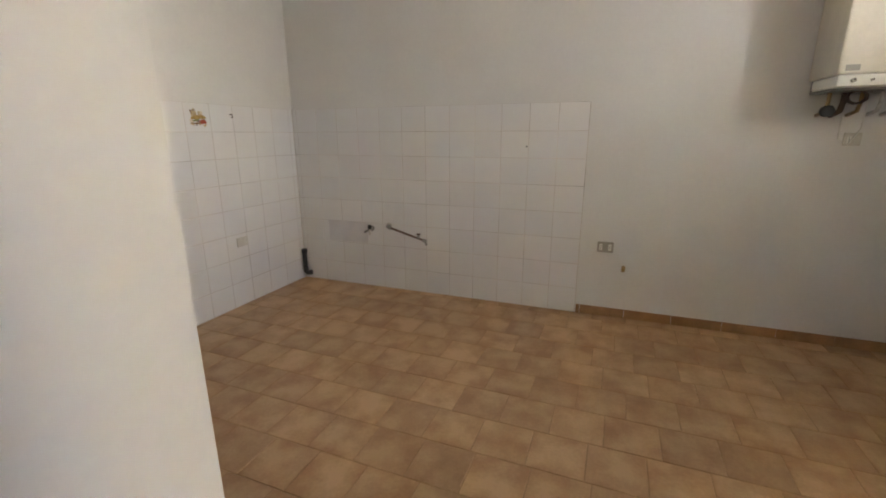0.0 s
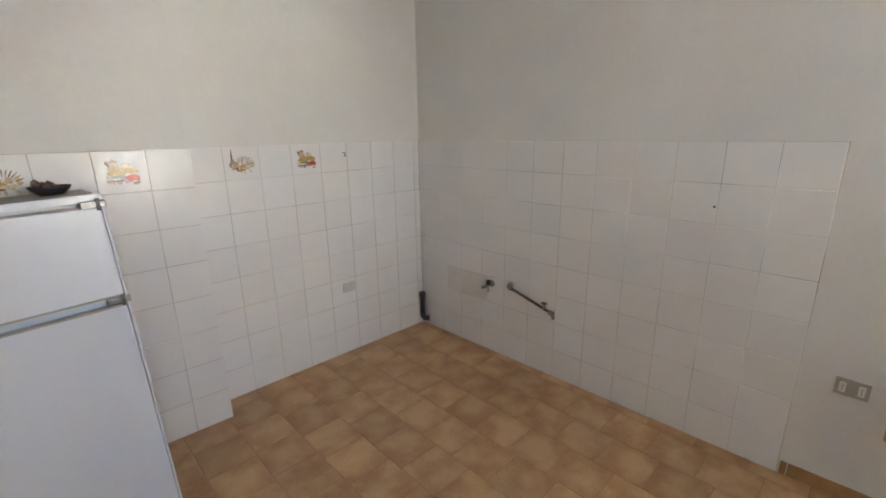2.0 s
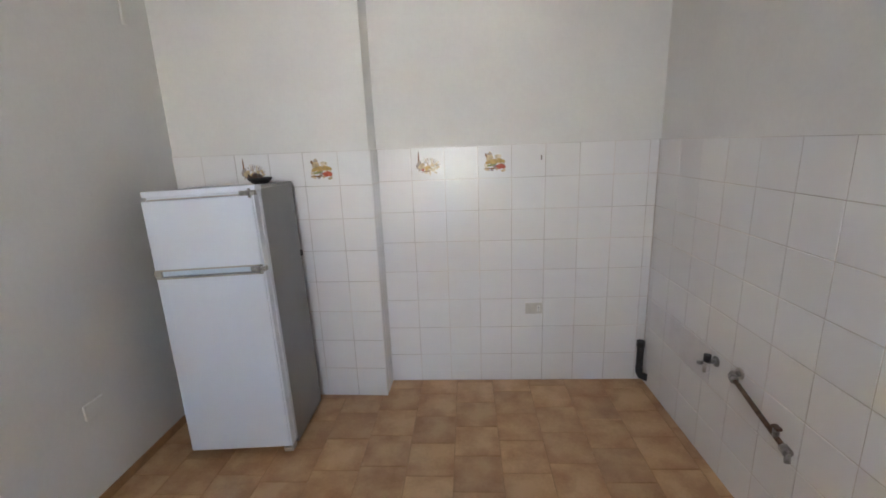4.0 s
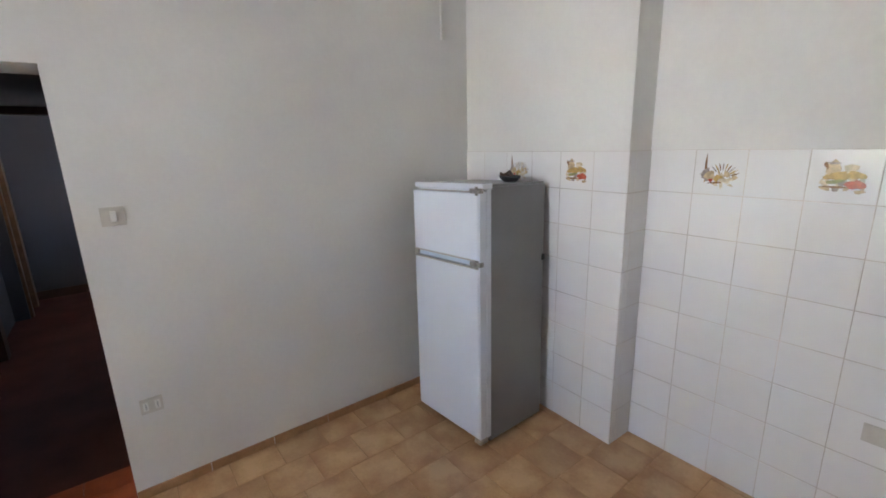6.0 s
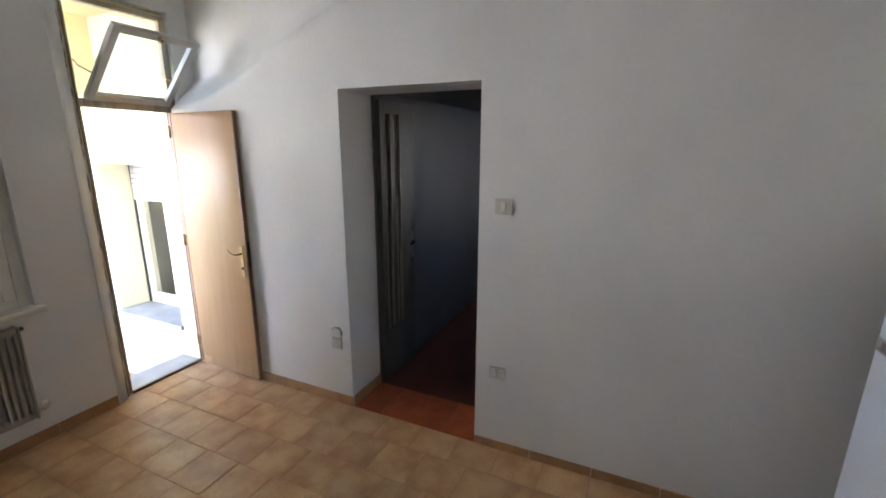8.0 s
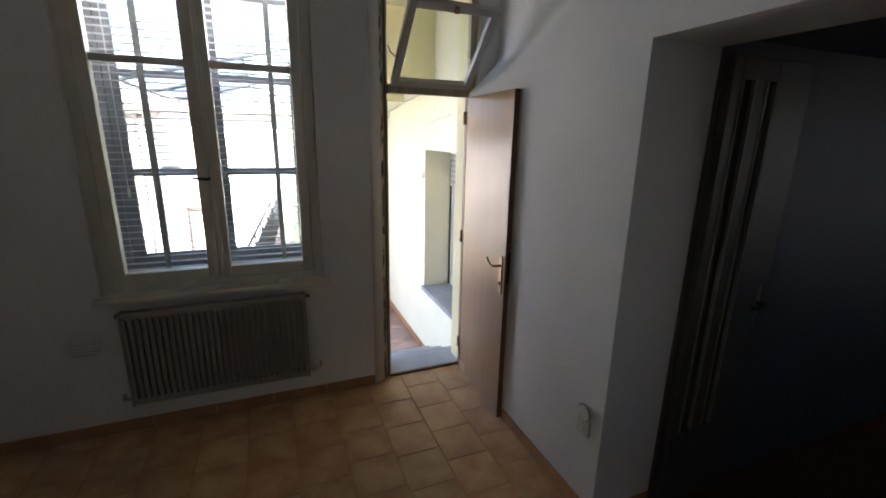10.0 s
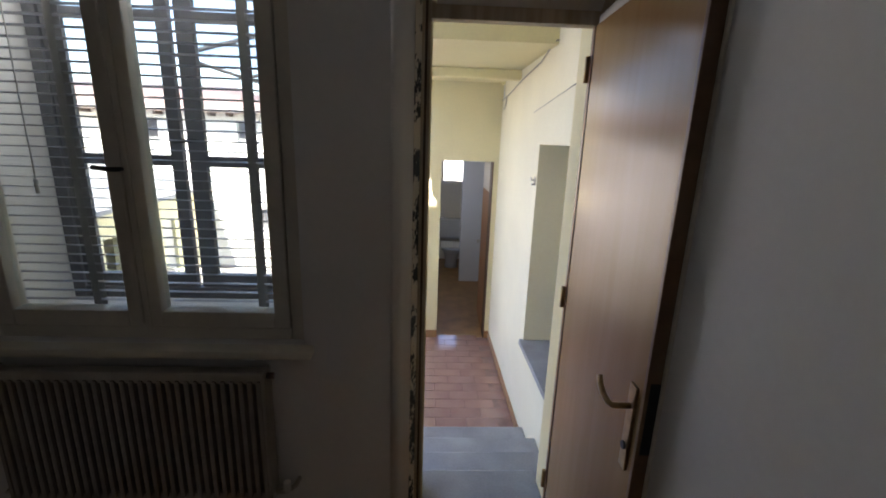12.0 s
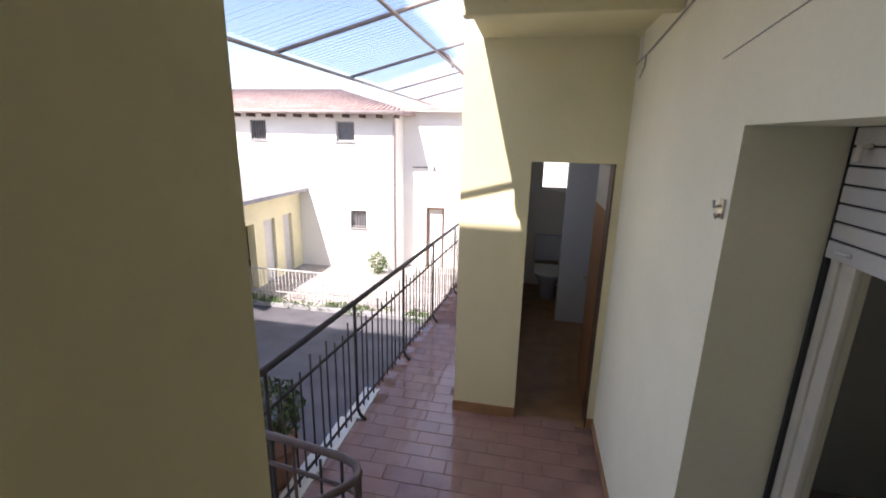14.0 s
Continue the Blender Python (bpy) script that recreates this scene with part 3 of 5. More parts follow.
# ---- plumbing left on the tiled walls ----
KF = KX - 0.011
tap = thing("water_tap", (KF, 3.80, 0.555), "old chrome stop tap sticking out of tiles", "tap")
part("flange", tubed([(KF, 3.80, 0.555), (KF - 0.006, 3.80, 0.555)], 0.026, 14), DARKMETAL, tap)
part("stem", tubed([(KF, 3.80, 0.555), (KF - 0.05, 3.80, 0.555), (KF - 0.055, 3.815, 0.54), (KF - 0.055, 3.85, 0.525)], 0.011), DARKMETAL, tap)
part("handle", tubed([(KF - 0.045, 3.80, 0.557), (KF - 0.045, 3.80, 0.592)], 0.017, 8), BLACK, tap, "black tap knob")
part("spout", tubed([(KF - 0.05, 3.80, 0.553), (KF - 0.06, 3.79, 0.535), (KF - 0.06, 3.788, 0.508)], 0.009), CHROME, tap)
pipe = thing("gas_pipe", (KF, 3.625, 0.59), "rusty metal pipe with valve along the tiles", "pipe")
part("flange", tubed([(KF, 3.625, 0.59), (KF - 0.006, 3.625, 0.59)], 0.027, 14), CHROME, pipe)
part("elbow", tubed([(KF, 3.625, 0.59), (KF - 0.035, 3.625, 0.59), (KF - 0.046, 3.612, 0.587)], 0.015), DARKMETAL, pipe)
part("union_nut", tubed([(KF - 0.046, 3.612, 0.587), (KF - 0.047, 3.585, 0.578)], 0.018, 6), DARKMETAL, pipe)
part("tube", tubed([(KF - 0.045, 3.60, 0.583), (KF - 0.05, 3.44, 0.54), (KF - 0.055, 3.26, 0.494)], 0.010), RUST, pipe)
part("valve", tubed([(KF - 0.055, 3.315, 0.508), (KF - 0.055, 3.315, 0.545)], 0.012), DARKMETAL, pipe)
part("valve_lever", boxed(KF - 0.066, KF - 0.044, 3.298, 3.332, 0.54, 0.552, 0.003), DARKWOOD, pipe)
part("nut", tubed([(KF - 0.056, 3.275, 0.497), (KF - 0.056, 3.24, 0.489)], 0.018, 6), DARKMETAL, pipe)
part("outlet_stub", tubed([(KF - 0.056, 3.248, 0.49), (KF - 0.058, 3.24, 0.455)], 0.011), DARKMETAL, pipe)
drain = thing("drain_pipe", (KF - 0.03, 4.55, 0.06), "black plastic drain pipe standing in the tiled corner", "pipe")
part("riser", tubed([(KF - 0.035, 4.55, 0.29), (KF - 0.035, 4.55, 0.10)], 0.022, 12), BLACK, drain)
part("collar", tubed([(KF - 0.035, 4.55, 0.30), (KF - 0.035, 4.55, 0.262)], 0.027, 12), BLACK, drain)
part("elbow", tubed([(KF - 0.035, 4.55, 0.11), (KF - 0.035, 4.545, 0.075), (KF - 0.03, 4.53, 0.06), (KF, 4.50, 0.058)], 0.024, 12), BLACK, drain)
gas = thing("gas_valve", (KX, 1.665, 0.41), "small brass gas stub on the wall", "valve")
part("flange", tubed([(KX, 1.665, 0.41), (KX - 0.006, 1.665, 0.41)], 0.026, 14), WHITEPLASTIC, gas)
part("stub", tubed([(KX, 1.665, 0.41), (KX - 0.05, 1.665, 0.41)], 0.012), BRASS, gas)
part("cap", tubed([(KX - 0.045, 1.665, 0.425), (KX - 0.045, 1.665, 0.385)], 0.014, 6), BRASS, gas)
solid("plaster_patch", boxed(KF - 0.003, KF, 3.905, 4.325, 0.41, 0.60, 0.001), material("mauve_grey_patch", (0.66, 0.64, 0.63), 0.5, var=0.08, scale=8, bump=0.2), "bare greyish patch smeared over wall tiles", "patch")
solid("wall_plug", tubed([(KF - 0.002, 2.49, 1.287), (KX, 2.49, 1.287)], 0.006, 8), BLACK, "dark drill hole with a plug", "wall plug")
hk = thing("wall_hook", (2.157, TY - 0.011, 1.525), "small dark screw hook in a tile", "hook")
part("hook_wire", tubed([(2.157, TY - 0.01, 1.53), (2.157, TY - 0.035, 1.53), (2.157, TY - 0.04, 1.515), (2.157, TY - 0.028, 1.505)], 0.0035, 6), DARKWOOD, hk)

hk.location.x += 0.08
for ob in (tap, pipe, drain, gas):
    ob.location.y += 0.062


# ---- boiler ----
def boiler():
    x0, x1, y0, y1, z0, z1 = 2.575, KX, 0.23, 0.675, 1.60, 2.36
    root = thing("gas_boiler", (KX, (y0 + y1) / 2, z0), "white wall gas boiler with a row of knobs", "boiler")
    part("case", boxed(x0, x1, y0, y1, z0 + 0.075, z1, 0.012), CREAM, root)
    part("control_panel", boxed(x0 - 0.006, x1 - 0.06, y0 + 0.004, y1 - 0.004, z0 + 0.012, z0 + 0.072, 0.012), WHITEPLASTIC, root)
    part("chassis", boxed(x0 + 0.08, x1, y0 + 0.02, y1 - 0.02, z0, z0 + 0.075), GREYSIDE, root)
    for k, r in enumerate((0.011, 0.006, 0.017, 0.017, 0.011)):
        y = y1 - 0.07 - k * 0.078
        kn = part("knob", tubed([(x0 - 0.005, y, z0 + 0.042), (x0 - 0.022, y, z0 + 0.042)], r, 14), GREYPLASTIC, root)
        part("pointer", boxed(x0 - 0.025, x0 - 0.02, y - 0.002, y + 0.002, z0 + 0.042, z0 + 0.042 + r), BLACK, kn)
    part("badge", boxed(x0 - 0.003, x0 + 0.001, y1 - 0.09, y1 - 0.03, z0 + 0.09, z0 + 0.12), GREYPLASTIC, root)
    for k, (y, mat, r) in enumerate(((0.60, BRASS, 0.011), (0.53, DARKWOOD, 0.016), (0.45, BRASS, 0.011), (0.36, CHROME, 0.011), (0.29, CHROME, 0.011))):
        part("pipe_stub", tubed([(x1 - 0.13, y, z0 + 0.01), (x1 - 0.13, y, z0 - 0.05), (x1 - 0.11, y, z0 - 0.10), (x1, y, z0 - 0.12)], r), mat, root)
    part("pressure_gauge", tubed([(x1 - 0.16, 0.60, z0 - 0.10), (x1 - 0.12, 0.60, z0 - 0.10)], 0.032, 16), BLACK, root, "black filling knob")
    part("coiled_cable", tubed([(x1 - 0.2 + 0.01 * math.sin(k), 0.50 + 0.045 * math.cos(k * 0.7), z0 - 0.03 + 0.035 * math.sin(k * 0.7)) for k in range(20)], 0.007, 6), DARKWOOD, root, "dark coiled cable")
    part("power_cable", tubed([(x1 - 0.08, 0.40, z0), (x1 - 0.04, 0.38, z0 - 0.08), (x1 - 0.02, 0.375, z0 - 0.2), (x1 - 0.01, 0.42, z0 - 0.29), (x1 - 0.01, 0.47, z0 - 0.26), (x1 - 0.012, 0.475, z0 - 0.12), (x1 - 0.06, 0.49, z0)], 0.004, 6), WHITEPLASTIC, root, "white power cable")
    root.location.y += 0.14
    return root


boiler()
plate("wall_socket", (KX, 0.54, 1.34), "-x", 0.085, 0.075, ["outlet", "none"], "white wall socket under the gas boiler")


# ---- radiator ----
def radiator():
    x0, x1, z0, z1, y0, y1 = 1.075, 2.0, 0.195, 0.74, 0.085, 0.15
    root = thing("radiator", ((x0 + x1) / 2, FACE_B, z0), "cream painted steel column radiator under the window", "radiator")
    n = 30
    step = (x1 - x0) / n
    for k in range(n):
        x = x0 + step * (k + 0.5)
        bm = boxed(x - step * 0.27, x + step * 0.27, y0, y1, z0 + 0.03, z1 - 0.03, 0.006)
        part("column", bm, RADPAINT, root)
    part("top_header", boxed(x0, x1, y0 + 0.008, y1 - 0.008, z1 - 0.045, z1, 0.01), RADPAINT, root)
    part("bottom_header", boxed(x0, x1, y0 + 0.008, y1 - 0.008, z0, z0 + 0.045, 0.01), RADPAINT, root)
    part("back_panel", boxed(x0, x1, y0 + 0.022, y0 + 0.032, z0 + 0.03, z1 - 0.03), RADPAINT, root)
    for x in (x0, x1):
        part("end_plate", boxed(x - 0.006, x + 0.006, y0 - 0.004, y1 + 0.004, z0, z1, 0.003), RADPAINT, root)
    for x in (x0 + 0.15, x1 - 0.15):
        part("bracket", boxed(x - 0.012, x + 0.012, FACE_B, y0 + 0.03, z1 - 0.1, z1 - 0.07), RADPAINT, root)
    part("air_vent", tubed([(x0 - 0.006, 0.12, z1 - 0.02), (x0 - 0.03, 0.12, z1 - 0.02)], 0.011, 10), DARKWOOD, root, "dark bleed valve")
    part("plug", tubed([(x1 + 0.006, 0.12, z1 - 0.02), (x1 + 0.022, 0.12, z1 - 0.02)], 0.013, 6), DARKWOOD, root)
    part("valve", tubed([(x0 - 0.005, 0.115, z0 + 0.03), (x0 - 0.05, 0.115, z0 + 0.03), (x0 - 0.075, 0.10, z0 + 0.04), (x0 - 0.08, FACE_B, z0 + 0.04)], 0.010), CHROME, root, "dull metal lockshield valve")
    part("valve_cap", tubed([(x0 - 0.05, 0.115, z0 + 0.03), (x0 - 0.05, 0.115, z0 + 0.07)], 0.014, 8), WHITEPLASTIC, root)
    part("return_pipe", tubed([(x1 + 0.005, 0.115, z0 + 0.03), (x1 + 0.05, 0.115, z0 + 0.03), (x1 + 0.06, FACE_B, z0 + 0.03)], 0.010), CHROME, root)
    return root


radiator()
vent = thing("vent_grille", (2.20, FACE_B, 0.56), "round slatted air vent in the wall", "vent")
part("rim", tubed([(2.20, FACE_B, 0.56), (2.20, FACE_B + 0.008, 0.56)], 0.085, 28), PLASTER, vent)
for k in range(7):
    z = 0.56 - 0.06 + k * 0.02
    hw = math.sqrt(max(0.0, 0.078 ** 2 - (z - 0.56) ** 2))
    part("slat", boxed(2.20 - hw, 2.20 + hw, FACE_B + 0.007, FACE_B + 0.018, z - 0.004, z + 0.004, 0.001), PLASTER, vent)


# ---- kitchen window: inner casements, blind, outer casements ----
def window():
    root = thing("window_1", ((W0 + W1) / 2, 0.0, WZ0), "grey white painted double casement window with blind", "window", kind="structure")
    f = 0.055
    fr = boxed(W0, W0 + f, -0.05, 0.02, WZ0, WZ1, 0.004)
    box(fr, W1 - f, W1, -0.05, 0.02, WZ0, WZ1, 0.004)
    box(fr, W0 + f, W1 - f, -0.05, 0.02, WZ0, WZ0 + 0.045, 0.004)
    box(fr, W0 + f, W1 - f, -0.05, 0.02, WZ1 - 0.05, WZ1, 0.004)
    part("window_frame", fr, CREAM, root)
    cx = (W0 + W1) / 2
    for a, b in ((W0 + f + 0.003, cx - 0.004), (cx + 0.004, W1 - f - 0.003)):
        st, z0, z1 = 0.055, WZ0 + 0.048, WZ1 - 0.053
        sash = boxed(a, a + st, -0.035, 0.028, z0, z1, 0.005)
        box(sash, b - st, b, -0.035, 0.028, z0, z1, 0.005)
        box(sash, a + st, b - st, -0.035, 0.028, z0, z0 + 0.06, 0.005)
        box(sash, a + st, b - st, -0.035, 0.028, z1 - 0.06, z1, 0.005)
        box(sash, a + st, b - st, -0.025, 0.015, 1.985, 2.02, 0.004)
        sob = part("casement", sash, CREAM, root)
        for p0, p1 in ((z0 + 0.06, 1.985), (2.02, z1 - 0.06)):
            pane = part("pane", boxed(a + st - 0.004, b - st + 0.004, -0.010, -0.006, p0 - 0.004, p1 + 0.004), GLASS, sob)
            pane.visible_shadow = False
    part("cover_strip", boxed(cx - 0.022, cx + 0.022, 0.026, 0.038, WZ0 + 0.05, WZ1 - 0.055, 0.004), CREAM, root)
    part("handle", tubed([(cx, 0.038, 1.42), (cx, 0.06, 1.42), (cx + 0.015, 0.066, 1.42), (cx + 0.075, 0.062, 1.425)], 0.008), BLACK, root, "dark espagnolette handle")
    part("handle_rod", tubed([(cx, 0.042, WZ0 + 0.07), (cx, 0.042, WZ1 - 0.08)], 0.005, 6), CREAM, root)
    sill = boxed(W0 - 0.035, W1 + 0.035, -0.05, 0.115, WZ0 - 0.035, WZ0 - 0.001, 0.012)
    part("window_sill", sill, CREAM, root)
    oc = 1.535
    of = boxed(W0, W0 + 0.05, -0.43, -0.38, WZ0, WZ1, 0.004)
    box(of, W1 - 0.05, W1, -0.43, -0.38, WZ0, WZ1, 0.004)
    box(of, W0 + 0.05, W1 - 0.05, -0.43, -0.38, WZ0, WZ0 + 0.05, 0.004)
    box(of, W0 + 0.05, W1 - 0.05, -0.43, -0.38, WZ1 - 0.05, WZ1, 0.004)
    part("outer_frame", of, SHUTTER_G, root, "dark grey outer frame")
    for a, b in ((W0 + 0.052, oc - 0.012), (oc + 0.012, W1 - 0.052)):
        z0, z1 = WZ0 + 0.053, WZ1 - 0.053
        o = boxed(a, a + 0.05, -0.42, -0.39, z0, z1, 0.003)
        box(o, b - 0.07, b, -0.42, -0.39, z0, z1, 0.003)
        box(o, a + 0.05, b - 0.07, -0.42, -0.39, z0, z0 + 0.06, 0.003)
        box(o, a + 0.05, b - 0.07, -0.42, -0.39, z1 - 0.06, z1, 0.003)
        box(o, a + 0.05, b - 0.07, -0.42, -0.39, 1.40, 1.445, 0.003)
        box(o, a + 0.05, b - 0.07, -0.42, -0.39, 1.96, 2.0, 0.003)
        ob = part("outer_casement", o, SHUTTER_G, root, "dark grey outer casement")
        for p0, p1 in ((z0 + 0.06, 1.40), (1.445, 1.96), (2.0, z1 - 0.06)):
            pane = part("pane", boxed(a + 0.046, b - 0.066, -0.407, -0.403, p0 - 0.003, p1 + 0.003), GLASS, ob)
            pane.visible_shadow = False
    part("outer_handle", tubed([(oc + 0.03, -0.39, 1.50), (oc + 0.03, -0.365, 1.50), (oc - 0.06, -0.362, 1.51)], 0.008), BLACK, root)
    return root


window()


def blind():
    root = thing("venetian_blind", ((W0 + W1) / 2, -0.13, WZ1), "pale grey venetian blind hanging inside the window", "blind")
    y, w0, w1 = -0.15, W0 + 0.012, W1 - 0.012
    part("head_rail", boxed(w0, w1, y - 0.02, y + 0.02, WZ1 - 0.05, WZ1 - 0.012, 0.003), WHITEPLASTIC, root)
    z = WZ0 + 0.045
    me = None
    while z < WZ1 - 0.07:
        tilt = radians(7)
        if me is None:
            bm, rows = bmesh.new(), []
            for k in range(5):
                u = (k - 2) / 2
                bulge = 0.003 * (1 - u * u)
                rows.append([(bm.verts.new((xx, u * 0.0135 * math.cos(tilt), u * 0.0135 * math.sin(tilt) + bulge)), bm.verts.new((xx, u * 0.0135 * math.cos(tilt), u * 0.0135 * math.sin(tilt) + bulge - 0.0012))) for xx in (w0 - (w0 + w1) / 2, w1 - (w0 + w1) / 2)])
            for a, b in zip(rows, rows[1:]):
                bm.faces.new((a[0][0], a[1][0], b[1][0], b[0][0]))
                bm.faces.new((a[0][1], b[0][1], b[1][1], a[1][1]))
            me = finish("slat", bm, BLINDPAINT)
        ob = new("slat", me)
        ob.parent = root
        ob.location = (0, y + 0.13, z - WZ1)
        z += 0.0365
    for x in (1.165, 1.80):
        for dy in (-0.0155, 0.0155):
            part("ladder_tape", boxed(x - 0.014, x + 0.014, y + dy - 0.0006, y + dy + 0.0006, WZ0 + 0.03, WZ1 - 0.05), TAPE, root)
    part("bottom_rail", boxed(w0, w1, y - 0.013, y + 0.013, WZ0 + 0.012, WZ0 + 0.03, 0.003), WHITEPLASTIC, root)
    part("pull_cord", tubed([(1.93, y + 0.03, WZ1 - 0.05), (1.93, y + 0.032, 1.35)], 0.0025, 6), WHITEPLASTIC, root)
    part("cord_tassel", tubed([(1.93, y + 0.032, 1.36), (1.93, y + 0.032, 1.31)], 0.007, 8), WHITEPLASTIC, root)
    return root


BLINDPAINT = material("blind_slat_paint", (0.46, 0.46, 0.47), 0.4, var=0.08, scale=8, bump=0.02)
TAPE = material("grey_blind_tape", (0.36, 0.35, 0.33), 0.9, var=0.1, scale=30, bump=0.1)
blind()


# ---- balcony door ----
def glue_smear_material():
    """Cream paint on which combed black glue has torn off in patches."""
    m = bpy.data.materials.new("torn_black_glue")
    m.use_nodes = True
    n, l = m.node_tree.nodes, m.node_tree.links
    b = n["Principled BSDF"]
    tc, patch, comb, grow = n.new("ShaderNodeTexCoord"), n.new("ShaderNodeTexNoise"), n.new("ShaderNodeTexNoise"), n.new("ShaderNodeMapping")
    grow.inputs["Scale"].default_value = (0.9, 0.9, 0.5)
    l.new(tc.outputs["Object"], grow.inputs["Vector"])
    patch.inputs["Scale"].default_value, patch.inputs["Detail"].default_value = 22.0, 5
    comb.inputs["Scale"].default_value, comb.inputs["Detail"].default_value = 130.0, 3
    for k in (patch, comb):
        l.new(grow.outputs["Vector"], k.inputs["Vector"])
    add, ramp = n.new("ShaderNodeMath"), n.new("ShaderNodeValToRGB")
    add.operation = "MULTIPLY_ADD"
    add.inputs[1].default_value = 0.45
    l.new(comb.outputs["Fac"], add.inputs[0])
    l.new(patch.outputs["Fac"], add.inputs[2])
    e = ramp.color_ramp.elements
    e[0].position, e[0].color = 0.69, (0.02, 0.02, 0.022, 1)
    e[1].position, e[1].color = 0.74, (0.56, 0.51, 0.42, 1)
    l.new(add.outputs[0], ramp.inputs["Fac"])
    l.new(ramp.outputs["Color"], b.inputs["Base Color"])
    b.inputs["Roughness"].default_value = 0.75
    bp = n.new("ShaderNodeBump")
    bp.inputs["Strength"].default_value, bp.inputs["Distance"].default_value = 0.5, 0.003
    l.new(add.outputs[0], bp.inputs["Height"])
    l.new(bp.outputs["Normal"], b.inputs["Normal"])
    return m


GLUE = glue_smear_material()


def balcony_door():
    root = thing("door_1", (BD1, 0.0, 0.0), "beech veneer balcony door standing open, fanlight tilted in", "door", kind="structure")
    t = 0.035
    fr = boxed(FE, FE + 0.009, -0.011, -0.001, 0.0, TRZ, 0.002)
    box(fr, FE + 0.018, 0.5455, -0.011, 0.004, 0.0, TRZ, 0.002)
    box(fr, BD0 - 0.04, BD0 + 0.012, -0.011, 0.028, 0.0, TRZ, 0.003)
    box(fr, BD0 + 0.012, FE, -0.011, 0.028, TRZ - 0.03, TRZ, 0.003)
    box(fr, BD0 + 0.012, FE, -0.011, 0.033, BDZ, BDZ + 0.05, 0.004)
    part("door_frame", fr, FRAMEWOOD, root, "worn cream and brown wooden frame")
    part("frame_stop", boxed(FE + 0.009, FE + 0.018, -0.011, -0.006, 0.0, TRZ), DARKWOOD, root, "dark rebate strip")
    part("frame_stop", boxed(BD0 + 0.0125, BD0 + 0.022, -0.004, 0.014, 0.0, BDZ, 0.002), DARKWOOD, root, "dark rebate strip")
    part("threshold_bar", boxed(BD0 + 0.012, FE, -0.011, 0.012, 0.0, 0.016, 0.003), DARKWOOD, root)
    # rounded plaster edge that splays in to the frame
    prof = [(JB, FACE_B - 0.0005), (0.628, 0.0595), (0.612, 0.0555), (0.598, 0.048), (0.586, 0.038), (0.568, 0.028), (0.546, 0.0), (0.546, MID_B + 0.0005), (JB, MID_B + 0.0005)]
    edge = prism(prof, 0.0, TRZ + 0.03)
    for f in edge.faces:
        f.smooth = abs(f.normal.z) < 0.5 and f.calc_center_median().y > 0.02 and f.calc_center_median().x < JB - 0.004
    part("plaster_reveal", edge, PLASTER, root, "rounded plaster edge, off-white")
    a, b = Vector((0.5675, 0.0295)), Vector((0.5465, 0.0025))
    out = Vector((-0.0009, 0.0007))
    part("glue_smear", prism([tuple(a), tuple(b), tuple(b + out), tuple(a + out)][::-1], 0.0, TRZ), GLUE, root, "black smears of old glue")
    # leaf, open against the wall
    a = Vector((BD0 + 0.03, 0.032, 0))
    b = Vector((0.036, 0.692, 0))
    d = (b - a).normalized()
    nrm = Vector((d.y, -d.x, 0))
    turn = Matrix((d, -nrm, Vector((0, 0, 1)))).transposed().to_4x4()
    at = Matrix.Translation(a) @ turn
    length = (b - a).length

    def leaf_part(name, bm, mat, parent, label=""):
        bmesh.ops.transform(bm, matrix=at, verts=bm.verts)
        return part(name, bm, mat, parent, label)

    leaf = leaf_part("door_leaf", boxed(0, length - 0.012, 0.0, 0.038, 0.008, BDZ - 0.004, 0.002), VENEER, root, "flat beech veneered leaf")
    leaf_part("edge_band", boxed(length - 0.012, length, -0.001, 0.045, 0.008, BDZ - 0.004, 0.002), EDGEWOOD, leaf, "brown rebated edge")
    leaf_part("edge_lip", boxed(length - 0.004, length + 0.008, 0.03, 0.048, 0.008, BDZ - 0.004, 0.002), CREAM, leaf)
    leaf_part("hinge_strip", boxed(0.0, 0.016, -0.003, 0.0, 0.008, BDZ - 0.004, 0.001), BATHDOOR, leaf, "orange brown edge strip")
    leaf_part("hinge_strip", boxed(0.016, 0.020, -0.0015, 0.0, 0.008, BDZ - 0.004), DARKWOOD, leaf, "dark edge groove")
    leaf_part("handle_plate", boxed(length - 0.062, length - 0.030, -0.007, 0.0, 0.80, 1.02, 0.002), BRASS, leaf)
    leaf_part("door_handle", tubed([(length - 0.046, -0.004, 0.965), (length - 0.046, -0.048, 0.965), (length - 0.06, -0.054, 0.965), (length - 0.09, -0.054, 0.966), (length - 0.115, -0.054, 0.978), (length - 0.13, -0.052, 0.993)], 0.0075), BRASS, leaf, "bent brass lever handle")
    leaf_part("key_cylinder", tubed([(length - 0.046, -0.003, 0.86), (length - 0.046, -0.012, 0.86)], 0.010, 10), BLACK, leaf)
    leaf_part("latch_plate", boxed(length - 0.006, length + 0.001, 0.008, 0.03, 0.87, 1.05), BLACK, leaf)
    for z in (0.2, 1.0, 1.78):
        leaf_part("hinge", tubed([(-0.006, -0.008, z - 0.04), (-0.006, -0.008, z + 0.04)], 0.008), BRASS, leaf)
    # fanlight sash, hinged at the bottom and tilted into the room
    h0, h1 = BDZ + 0.052, TRZ - 0.035
    tilt = Matrix.Translation((0, 0.025, h0)) @ Matrix.Rotation(radians(-46), 4, "X")
    x0, x1, hh, s = BD0 + 0.016, BD1 - 0.016, h1 - h0, 0.042

